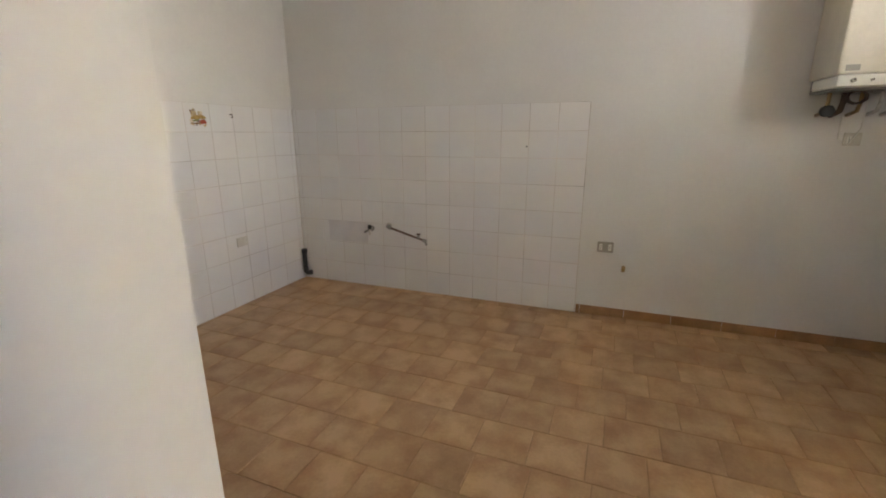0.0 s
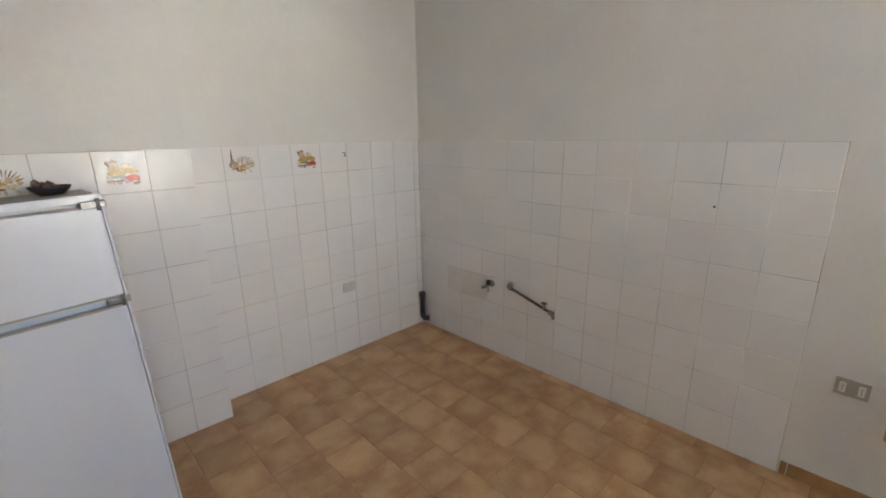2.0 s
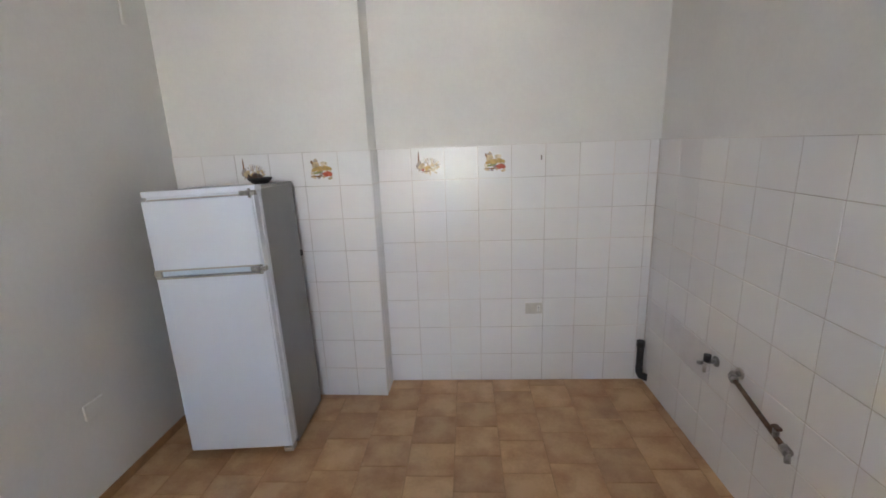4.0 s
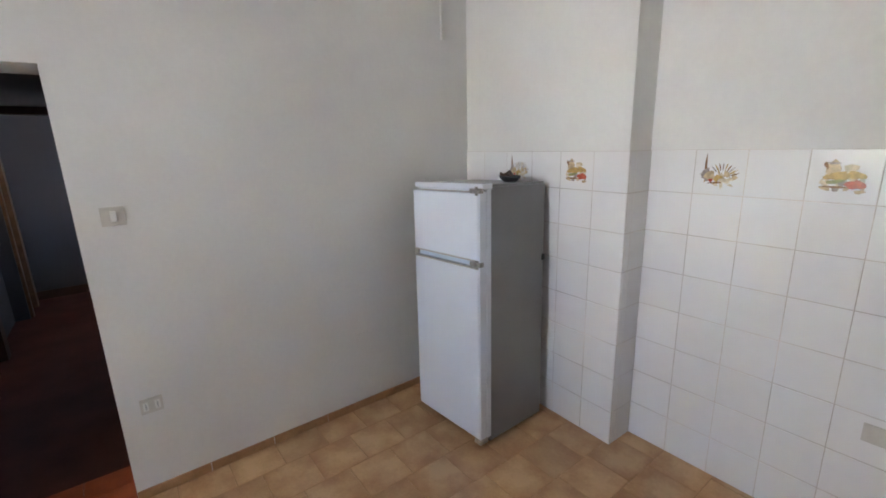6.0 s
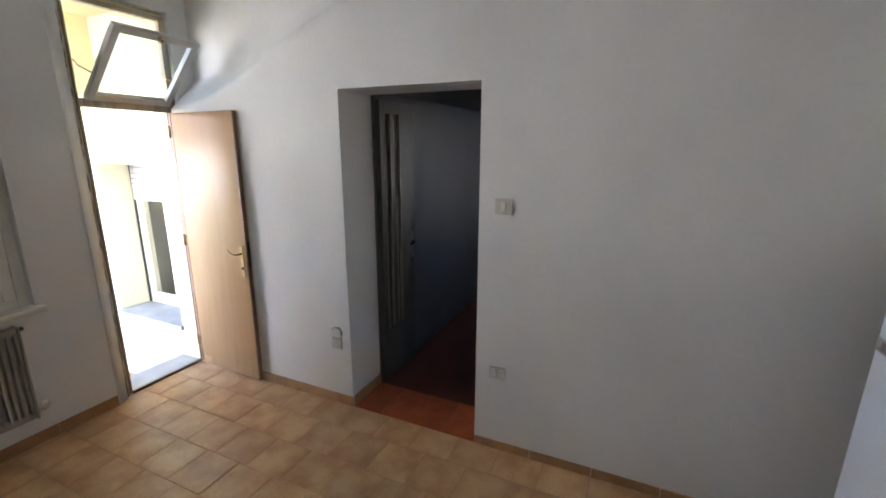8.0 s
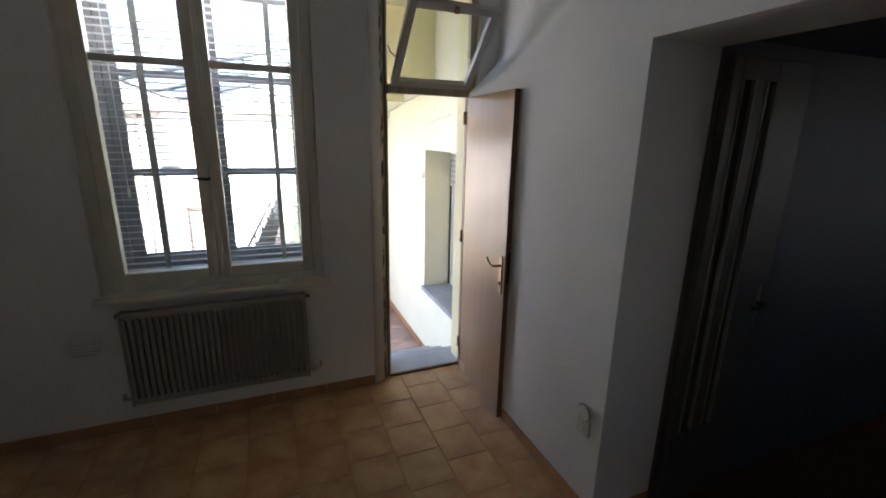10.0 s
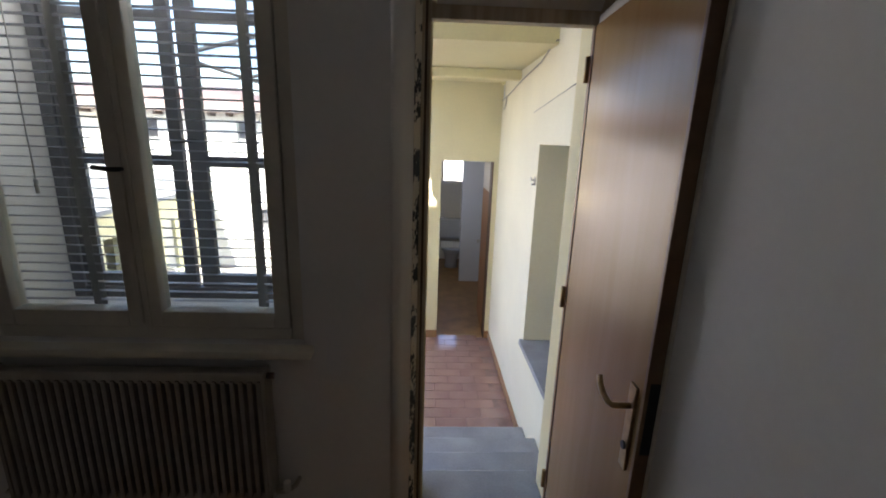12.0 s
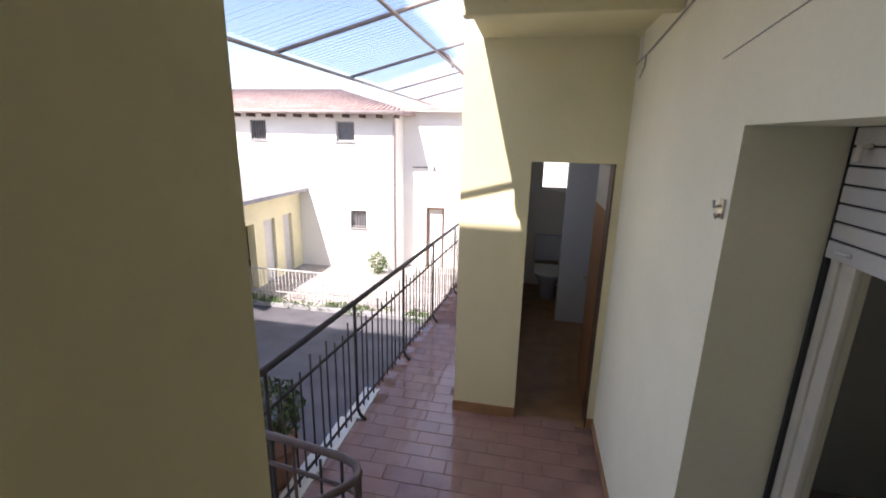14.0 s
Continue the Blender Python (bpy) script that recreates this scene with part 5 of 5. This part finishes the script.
tagged(solid("weeds", bm, LEAF), "green weeds growing along the kerb", "weeds", kind="stuff")
shrub = thing("shrub", (5.75, -14.6, GZ), "small round green shrub by the house wall", "shrub")
bm = bmesh.new()
leaf_cloud(bm, (5.75, -14.6, GZ + 0.5), (0.4, 0.35, 0.45), 500, 0.06, rnd)
part("foliage", bm, LEAF, shrub)
part("stem", tubed([(5.75, -14.6, GZ + 0.05), (5.77, -14.6, GZ + 0.5)], 0.03), DARKWOOD, shrub)


def far_house():
    root = thing("house", (9.0, -15.0, GZ), "white two-storey house with a hipped clay tile roof", "house")
    part("wall", wall_mesh("y", -15.3, -15.0, 5.15, 18.0, GZ, 2.25, [(6.7, 7.4, 1.25, 1.95), (10.2, 10.85, 1.25, 1.95), (6.32, 6.95, -1.9, -1.25)]), FACADE, root)
    part("side_wall", boxed(5.15, 5.45, -22.0, -15.3, GZ, 2.25), FACADE, root)
    bm = bmesh.new()
    e, z0, z1 = 0.45, 2.28, 3.4
    low = [bm.verts.new(p) for p in ((5.15 - e, -15.0 + e, z0), (18.5, -15.0 + e, z0), (18.5, -23.0, z0), (5.15 - e, -23.0, z0))]
    lowb = [bm.verts.new((v.co.x, v.co.y, z0 - 0.1)) for v in low]
    ridge = [bm.verts.new(p) for p in ((9.0, -19.0, z1), (15.0, -19.0, z1))]
    for f in ((low[0], low[1], ridge[1], ridge[0]), (low[1], low[2], ridge[1]), (low[2], low[3], ridge[0], ridge[1]), (low[3], low[0], ridge[0])):
        bm.faces.new(f)
    for k in range(4):
        bm.faces.new((low[k], low[(k + 1) % 4], lowb[(k + 1) % 4], lowb[k]))
    bm.faces.new(lowb)
    roof = part("roof", bm, ROOFT, root)
    tm, x = bmesh.new(), 5.0
    while x < 18:
        s = 1.0 if x > 9.0 else (x - 4.7) / 4.3
        top = Vector((x, -14.55 - 4.45 * s, z0 + 1.12 * s + 0.012))
        tube(tm, [(x, -14.53, z0 + 0.012), top], 0.055, 6)
        x += 0.19
    tagged(part("roof_tiling", tm, ROOFT, roof), kind="stuff")
    part("gutter", tubed([(4.7, -14.48, 2.24), (18.0, -14.48, 2.24)], 0.07, 10), GUTTER, root)
    part("downpipe", tubed([(5.1, -14.5, 2.2), (5.12, -14.75, 2.0), (5.18, -14.93, 1.8), (5.18, -14.93, GZ)], 0.05, 10), GUTTER, root, "grey metal downpipe")
    x = 5.0
    while x < 13:
        part("rafter", boxed(x, x + 0.09, -15.0, -14.56, 2.06, 2.18), DARKWOOD, root)
        x += 0.62
    for x0, x1, z0, z1, bars in ((6.7, 7.4, 1.25, 1.95, False), (10.2, 10.85, 1.25, 1.95, True), (6.32, 6.95, -1.9, -1.25, True)):
        w = part("window", boxed(x0, x1, -15.2, -15.16, z0, z1), SHUTTER_G, root)
        fr = boxed(x0, x0 + 0.04, -15.16, -15.1, z0, z1)
        box(fr, x1 - 0.04, x1, -15.16, -15.1, z0, z1)
        box(fr, x0 + 0.04, x1 - 0.04, -15.16, -15.1, z0, z0 + 0.04)
        box(fr, x0 + 0.04, x1 - 0.04, -15.16, -15.1, z1 - 0.04, z1)
        part("frame", fr, GREYPAINT, w)
        part("sill", boxed(x0 - 0.05, x1 + 0.05, -15.15, -14.94, z0 - 0.05, z0), STONE, w)
        if bars:
            for k in range(6):
                xb = x0 + (k + 0.5) * (x1 - x0) / 6
                part("bar", tubed([(xb, -15.04, z0), (xb, -15.04, z1)], 0.014, 6), IRON, w)
        else:
            part("blind", boxed(x0 + 0.05, x1 - 0.05, -15.14, -15.12, z0 + 0.28, z1 - 0.04), SHUTTER_G, w)
    return root


GUTTER = material("weathered_gutter_metal", (0.42, 0.36, 0.33), 0.5, metal=0.4, var=0.15, scale=6, bump=0.1)
far_house()


def side_house():
    root = thing("house", (1.0, -16.0, GZ), "plain white house wing with a brown framed door", "house")
    part("wall", wall_mesh("y", -16.3, -16.0, -6.0, 5.15, GZ, 2.35, [(3.55, 4.25, GZ, -1.15)]), FACADE, root)
    bm = bmesh.new()
    vs = [bm.verts.new(p) for p in ((-6.3, -15.6, 2.35), (5.1, -15.6, 2.35), (5.1, -19.5, 3.9), (-6.3, -19.5, 3.9), (-6.3, -15.6, 2.47), (5.1, -15.6, 2.47), (5.1, -19.5, 4.02), (-6.3, -19.5, 4.02))]
    for f in ((0, 1, 2, 3), (4, 5, 6, 7), (0, 1, 5, 4), (1, 2, 6, 5), (2, 3, 7, 6), (3, 0, 4, 7)):
        bm.faces.new([vs[k] for k in f])
    part("roof", bm, ROOFT, root)
    d = part("door", boxed(3.62, 4.18, -16.2, -16.15, GZ, -1.22), FACADE, root)
    fr = boxed(4.18, 4.25, -16.25, -15.97, GZ, -1.15)
    box(fr, 3.55, 3.62, -16.25, -15.97, GZ, -1.15)
    box(fr, 3.62, 4.18, -16.25, -15.97, -1.22, -1.15)
    part("frame", fr, DARKWOOD, d)
    part("wall_bracket", tubed([(4.8, -15.98, 0.35), (4.2, -15.9, 0.36)], 0.02, 6), IRON, root)
    part("wall_lamp", tubed([(3.95, -15.98, 0.35), (3.95, -15.85, 0.35), (3.95, -15.85, 0.22)], 0.03, 6), IRON, root)
    return root


side_house()


def shed():
    root = thing("shed", (9.3, -13.0, GZ), "low cream outhouse with three narrow doorways", "shed")
    part("wall", wall_mesh("x", 9.0, 9.25, -15.0, -8.5, GZ, -0.6, [(-14.35, -13.75, GZ, -1.35), (-13.25, -12.6, GZ, -1.35), (-12.1, -11.4, GZ, -1.35), (-10.6, -9.9, GZ, -1.35)]), YELLOW, root)
    part("back_wall", boxed(11.4, 11.6, -15.0, -8.5, GZ, 0.2), YELLOW, root)
    part("end_wall", boxed(9.25, 11.4, -8.7, -8.5, GZ, -0.3), YELLOW, root)
    bm = bmesh.new()
    vs = [bm.verts.new(p) for p in ((8.6, -15.0, -0.60), (8.6, -8.2, -0.60), (11.8, -8.2, 0.35), (11.8, -15.0, 0.35), (8.6, -15.0, -0.48), (8.6, -8.2, -0.48), (11.8, -8.2, 0.47), (11.8, -15.0, 0.47))]
    for f in ((0, 1, 2, 3), (4, 5, 6, 7), (0, 1, 5, 4), (1, 2, 6, 5), (2, 3, 7, 6), (3, 0, 4, 7)):
        bm.faces.new([vs[k] for k in f])
    part("roof", bm, STONE, root)
    for y0, y1 in ((-14.35, -13.75), (-13.25, -12.6)):
        part("door", boxed(9.10, 9.15, y0 + 0.02, y1 - 0.02, GZ, -1.38), GREYPAINT, root, "grey painted plank door")
    return root


shed()


# ---- canopy over the balcony ----
def canopy():
    root = thing("canopy", (0.8, -3.0, 2.4), "translucent corrugated canopy on thin iron rafters", "canopy")

    def zc(x):
        return 2.68 - 0.258 * x

    bm, ys = bmesh.new(), [-1.9 - 0.02 * k for k in range(0, 324)]
    cols = []
    for y in ys:
        w = 0.009 * math.sin(y * 2 * math.pi / 0.076)
        cols.append([bm.verts.new((x, y, zc(x) + 0.035 + w)) for x in (0.66, 1.5, 2.34)])
    for a, b in zip(cols, cols[1:]):
        for k in (0, 1):
            bm.faces.new((a[k], a[k + 1], b[k + 1], b[k])).smooth = True
    part("sheet", bm, CANOPY, root)
    for y in (-1.95, -3.2, -4.6, -6.0, -7.4):
        part("rafter", tubed([(0.62, y, zc(0.62)), (2.36, y, zc(2.36))], 0.018, 6), GUTTER, root)
    for x in (1.36, 2.30):
        part("purlin", tubed([(x, -1.9, zc(x) - 0.03), (x, -8.2, zc(x) - 0.03)], 0.015, 6), GUTTER, root)
    part("scroll_bracket", tubed([(1.33 - 0.13 * math.sin(a), -4.47, zc(1.3) - 0.05 - 0.13 * (1 - math.cos(a))) for a in [0.25 * k for k in range(8)]], 0.010, 6), GUTTER, root)
    part("strut", tubed([(0.84, -4.6, 1.9), (1.36, -4.6, zc(1.36))], 0.012, 6), GUTTER, root)
    return root


canopy()

tree(26.0, -30.0, GZ, 8.0, 3.2, 3, "broad green tree far beyond the yard")
tree(21.0, -22.0, GZ, 5.0, 2.0, 8, "smaller green tree beyond the yard")

# ---- lamps added in place of the sky, in the kitchen window and unseen openings ----
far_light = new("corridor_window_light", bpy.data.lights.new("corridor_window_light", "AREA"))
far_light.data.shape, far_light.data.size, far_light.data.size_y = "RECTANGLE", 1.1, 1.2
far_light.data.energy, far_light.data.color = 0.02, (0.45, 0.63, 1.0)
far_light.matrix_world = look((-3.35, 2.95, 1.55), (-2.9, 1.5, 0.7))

win_light = new("window_sky_light", bpy.data.lights.new("window_sky_light", "AREA"))
win_light.data.shape, win_light.data.size, win_light.data.size_y = "RECTANGLE", 1.0, 0.38
win_light.data.energy, win_light.data.color = 2.0, (0.93, 0.96, 1.0)
win_light.matrix_world = look(((W0 + W1) / 2, -0.30, 2.28), ((W0 + W1) / 2, 1.0, 2.0))
# added lamp that brightens the partition from the made-up side opening
bath_light = new("bath_fill_light", bpy.data.lights.new("bath_fill_light", "AREA"))
bath_light.data.shape, bath_light.data.size, bath_light.data.size_y = "RECTANGLE", 0.45, 0.4
bath_light.data.energy, bath_light.data.color = 0.55, (0.85, 0.92, 1.0)
bath_light.matrix_world = look((BATHX - 0.06, -4.1, 1.05), (-0.5, -4.75, 0.6))

# ---- pieces: skirting, wall tiles, floor tiles ----
def piece(name, me, parent, at, rot=(0, 0, 0)):
    ob = new(name, me)
    ob.parent = parent
    ob.location = at
    ob.rotation_euler = rot
    return ob


def tile_mesh(name, w, h, t, mat, chamfer=0.0015):
    """A tile in the x-y plane with chamfered rim, its face up at z = t."""
    bm = bmesh.new()
    outer = [(-w / 2, -h / 2), (w / 2, -h / 2), (w / 2, h / 2), (-w / 2, h / 2)]
    base = [bm.verts.new((x, y, 0)) for x, y in outer]
    rim = [bm.verts.new((x, y, t - chamfer)) for x, y in outer]
    top = [bm.verts.new((x - math.copysign(chamfer, x), y - math.copysign(chamfer, y), t)) for x, y in outer]
    for a, b in ((base, rim), (rim, top)):
        for k in range(4):
            bm.faces.new((a[k], a[(k + 1) % 4], b[(k + 1) % 4], b[k]))
    bm.faces.new(top)
    return finish(name, bm, mat)


RX = radians(90)
FACING = {"-y": (RX, 0, 0), "-x": (RX, 0, -RX), "x": (RX, 0, RX)}
jitter = random.Random(21)
rows8 = [0.2 * k for k in range(8)]


def tile_field(parent, facing, plane, u0, u1, pitch, start, decor=()):
    """Rows of glazed tiles on a wall; start is where a joint lies."""
    cuts = [u0]
    u = start
    while u > u0 + 0.01:
        u -= pitch
    while u < u1 - 0.012:
        if u > u0 + 0.012:
            cuts.append(u)
        u += pitch
    cuts.append(u1)
    meshes = {}
    for a, b in zip(cuts, cuts[1:]):
        w = round(b - a - 0.0028, 4)
        if w not in meshes:
            meshes[w] = tile_mesh("tile", w, 0.1972, 0.008, TILE_W)
        for z in rows8:
            c = (a + b) / 2
            j = jitter.uniform(-0.0006, 0.0004)
            at = {"-y": (c, plane - 0.002 + j, z + 0.1), "-x": (plane - 0.002 + j, c, z + 0.1), "x": (plane + 0.002 + j, c, z + 0.1)}[facing]
            rot = FACING[facing]
            rot = (rot[0] + jitter.uniform(-0.0009, 0.0009), rot[1], rot[2] + jitter.uniform(-0.0009, 0.0009))
            ob = piece("tile", meshes[w], parent, at, rot)
            if abs(z - 1.4) < 0.01:
                for centre, which in decor:
                    if abs(c - centre) < 0.08:
                        m = new("motif", MOTIFS[which])
                        m.parent = ob
                        m.location = (0, 0, 0.0082)


def motif_mesh(name, shapes):
    """A painted still life: flat patches of glaze colour, each (material, x, y, rx, ry, turn)."""
    bm, mats = bmesh.new(), []
    for k, (mat, x, y, rx, ry, turn) in enumerate(shapes):
        if mat not in mats:
            mats.append(mat)
        c, s = math.cos(turn), math.sin(turn)
        vs = []
        for q in range(12):
            a = 2 * math.pi * q / 12
            r = 1 + 0.16 * math.sin(3 * a + k) + 0.08 * math.sin(5 * a + 2 * k)
            px, py = rx * r * math.cos(a), ry * r * math.sin(a)
            vs.append(bm.verts.new((x + c * px - s * py, y + s * px + c * py, 0.00012 * (k + 1))))
        bm.faces.new(vs).material_index = mats.index(mat)
    me = bpy.data.meshes.new(name)
    bm.to_mesh(me)
    bm.free()
    for m in mats:
        me.materials.append(m)
    return me


INK = {k: material("painted_" + k, c, 0.2, var=0.3, scale=60, bump=0.0) for k, c in (("brown", (0.24, 0.12, 0.05)), ("ochre", (0.50, 0.33, 0.12)), ("red", (0.52, 0.12, 0.07)), ("green", (0.30, 0.30, 0.13)), ("grey", (0.36, 0.30, 0.26)), ("tan", (0.55, 0.42, 0.26)), ("sand", (0.66, 0.56, 0.40)))}


def still_life(seed, bottle):
    rnd = random.Random(seed)
    out = []
    for k in range(16):
        out.append((INK[rnd.choice(("sand", "tan", "grey"))], rnd.uniform(-0.065, 0.065), rnd.uniform(-0.06, 0.0), rnd.uniform(0.01, 0.02), rnd.uniform(0.004, 0.009), rnd.uniform(0, 3)))
    if bottle:
        out += [(INK["brown"], -0.055, 0.035, 0.005, 0.04, 0.0), (INK["grey"], -0.052, -0.01, 0.018, 0.03, 0.0), (INK["tan"], -0.035, -0.015, 0.022, 0.022, 0.3)]
        for k in range(9):
            a = 0.3 + k * 0.25
            out.append((INK[("brown", "ochre", "grey")[k % 3]], 0.015 + 0.05 * math.cos(a), -0.02 + 0.045 * math.sin(a), 0.018, 0.0028, a))
        out += [(INK["ochre"], 0.0, -0.025, 0.02, 0.014, 0.4), (INK["sand"], 0.025, -0.035, 0.024, 0.010, -0.2), (INK["brown"], -0.01, -0.045, 0.03, 0.004, 0.1), (INK["red"], -0.03, -0.035, 0.010, 0.008, 0.0)]
    else:
        out += [(INK["tan"], -0.03, 0.03, 0.022, 0.028, 0.0), (INK["ochre"], -0.015, 0.0, 0.04, 0.016, 0.1), (INK["brown"], -0.052, 0.04, 0.006, 0.014, 0.4), (INK["sand"], 0.02, 0.028, 0.02, 0.018, 0.0), (INK["green"], -0.02, -0.02, 0.03, 0.007, 0.2), (INK["ochre"], 0.035, 0.005, 0.03, 0.014, -0.1)]
        out += [(INK["red"], 0.042, -0.03, 0.026, 0.016, 0.1), (INK["red"], 0.022, -0.028, 0.014, 0.011, 0.0), (INK["brown"], -0.02, -0.04, 0.04, 0.004, 0.0), (INK["grey"], -0.03, 0.048, 0.02, 0.004, 0.0)]
    return out


MOTIFS = [motif_mesh("motif", still_life(3, True)), motif_mesh("motif", still_life(9, False))]

for nm, bm in (("grout_north", boxed(PIERX, KX, TY - 0.0082, TY, 0.0, 1.6)), ("grout_pier", boxed(0.0, PIERX + 0.0082, PIERY - 0.0082, PIERY, 0.0, 1.6)), ("grout_pier_side", boxed(PIERX, PIERX + 0.0082, PIERY, TY - 0.0085, 0.0, 1.6)), ("grout_east", boxed(KX - 0.0082, KX, 2.05, TY - 0.0085, 0.0, 1.6))):
    ob = new("grout", finish("grout", bm, GROUT_W))
    ob.parent = {"grout_north": WALL_N, "grout_east": WALL_E}.get(nm, PIER)
tile_field(WALL_N, "-y", TY, PIERX + 0.012, KX - 0.011, 0.208, 1.434, ((1.535, 0), (1.955, 1)))
tile_field(PIER, "-y", PIERY, 0.001, PIERX + 0.010, 0.21, 0.815, ((0.50, 0), (0.92, 1)))
tile_field(PIER, "x", PIERX, PIERY, TY - 0.011, 0.212, 4.30)
tile_field(WALL_E, "-x", KX, 2.052, TY - 0.011, 0.2125, 2.052)


def skirting(parent, axis, plane, side, u0, u1, height=0.07):
    u = u0
    while u < u1 - 0.02:
        v = min(u + 0.325, u1)
        if axis == "x":
            bm = boxed(plane, plane + side * 0.009, u + 0.001, v - 0.001, 0.0, height, 0.002)
        else:
            bm = boxed(u + 0.001, v - 0.001, plane, plane + side * 0.009, 0.0, height, 0.002)
        piece("skirting_tile", finish("skirting_tile", bm, SKIRT), parent, (0, 0, 0))
        u = v + 0.001


skirting(WALL_W, "x", 0.0, 1, FACE_B, OP0)
skirting(WALL_W, "x", 0.0, 1, OP1, PIERY, 0.05)
skirting(WALL_W, "y", OP0, 1, -0.33, 0.0)
skirting(WALL_E, "x", KX, -1, FACE_B, 2.045)
skirting(WALL_S, "y", FACE_B, 1, JB + 0.002, KX + 0.07)

# kitchen floor tiles, in columns with shifted joints
P = 0.245
full = tile_mesh("floor_tile", P - 0.004, P - 0.004, 0.007, FLOOR_GLAZE, 0.002)
cuts_cache = {}
col, x = 0, 0.21 - P
shifts = (0.06, 0.18, 0.065, 0.02, 0.10, 0.13, 0.065, 0.21, 0.09, 0.16, 0.03, 0.12, 0.2)
while x < KX + 0.08:
    xa, xb = max(x, 0.0), min(x + P, KX + 0.08)
    y = shifts[col % len(shifts)] - P
    while y < TY:
        ya, yb = max(y, MID_B), min(y + P, TY)
        if xb - xa > 0.02 and yb - ya > 0.02:
            key = (round(xb - xa, 3), round(yb - ya, 3))
            if key == (P, P):
                me = full
            else:
                if key not in cuts_cache:
                    cuts_cache[key] = tile_mesh("floor_tile", key[0] - 0.004, key[1] - 0.004, 0.007, FLOOR_GLAZE, 0.002)
                me = cuts_cache[key]
            piece("floor_tile", me, FLOOR, ((xa + xb) / 2, (ya + yb) / 2, -0.007 + jitter.uniform(-0.0006, 0.0006)), (jitter.uniform(-0.003, 0.003), jitter.uniform(-0.003, 0.003), 0))
        y += P
    x += P
    col += 1

for kx in range(2):
    for ky in range(4):
        piece("threshold_tile", tile_mesh("threshold_tile", 0.161, 0.208, 0.009, REDTHRESH) if not (kx or ky) else bpy.data.meshes["threshold_tile"], THRESH, (-0.33 + 0.165 * (kx + 0.5), OP0 + 0.2125 * (ky + 0.5), -0.008))

# balcony tiles: near ones are single pieces, the rest one joined sheet
bt_mesh = tile_mesh("floor_tile", 0.246, 0.121, 0.008, BALCONY_GLAZE, 0.002)
far_bm = bmesh.new()
r, y = 0, -1.265
while y > -8.9:
    x = OWX + 0.125 * (r % 2) + 0.001
    while x < rail_at(y) - 0.12:
        cx, cy = x + 0.125, y - 0.0625
        hidden = cx < BATHX - 0.05 and cy < BATHY - 0.02
        if not hidden:
            if y > -4.4:
                piece("floor_tile", bt_mesh, BALC, (cx, cy, LOW - 0.008 + jitter.uniform(-0.0005, 0.0005)), (jitter.uniform(-0.003, 0.003), jitter.uniform(-0.003, 0.003), 0))
            else:
                box(far_bm, cx - 0.123, cx + 0.123, cy - 0.0605, cy + 0.0605, LOW - 0.006, LOW)
        x += 0.25
    y -= 0.125
    r += 1
far_tiles = new("far_floor_tiles", finish("far_floor_tiles", far_bm, TERRA))
far_tiles.parent = BALC
tagged(far_tiles, kind="stuff")

pv = tile_mesh("paving_slab", 0.58, 0.38, 0.03, PAVER, 0.006)
for a in range(16):
    for b in range(10):
        piece("paving_slab", pv, PAVE, (2.6 + a * 0.6 + 0.3 * (b % 2), -11.35 - b * 0.4, GZ + 0.055))

# the east wall runs slightly out of square: turn it, with all that hangs on it, about the north-east corner
skew = Matrix.Translation((KX, TY, 0)) @ Matrix.Rotation(radians(0.95), 4, "Z") @ Matrix.Translation((-KX, -TY, 0))
for ob in list(scene.objects):
    on_east = ob.name.split(".")[0] in ("wall_east", "water_tap", "gas_pipe", "drain_pipe", "gas_valve", "gas_boiler", "plaster_patch", "wall_plug")
    on_east = on_east or (ob.name.split(".")[0] == "wall_socket" and ob.location.x > KX - 0.05)
    if on_east and ob.parent is None:
        ob.matrix_world = skew @ ob.matrix_basis

# the pier's face runs back a little towards the west wall
lean = Matrix.Translation((PIERX, PIERY, 0)) @ Matrix.Rotation(radians(-1.8), 4, "Z") @ Matrix.Translation((-PIERX, -PIERY, 0))
PIER.matrix_world = lean @ PIER.matrix_basis
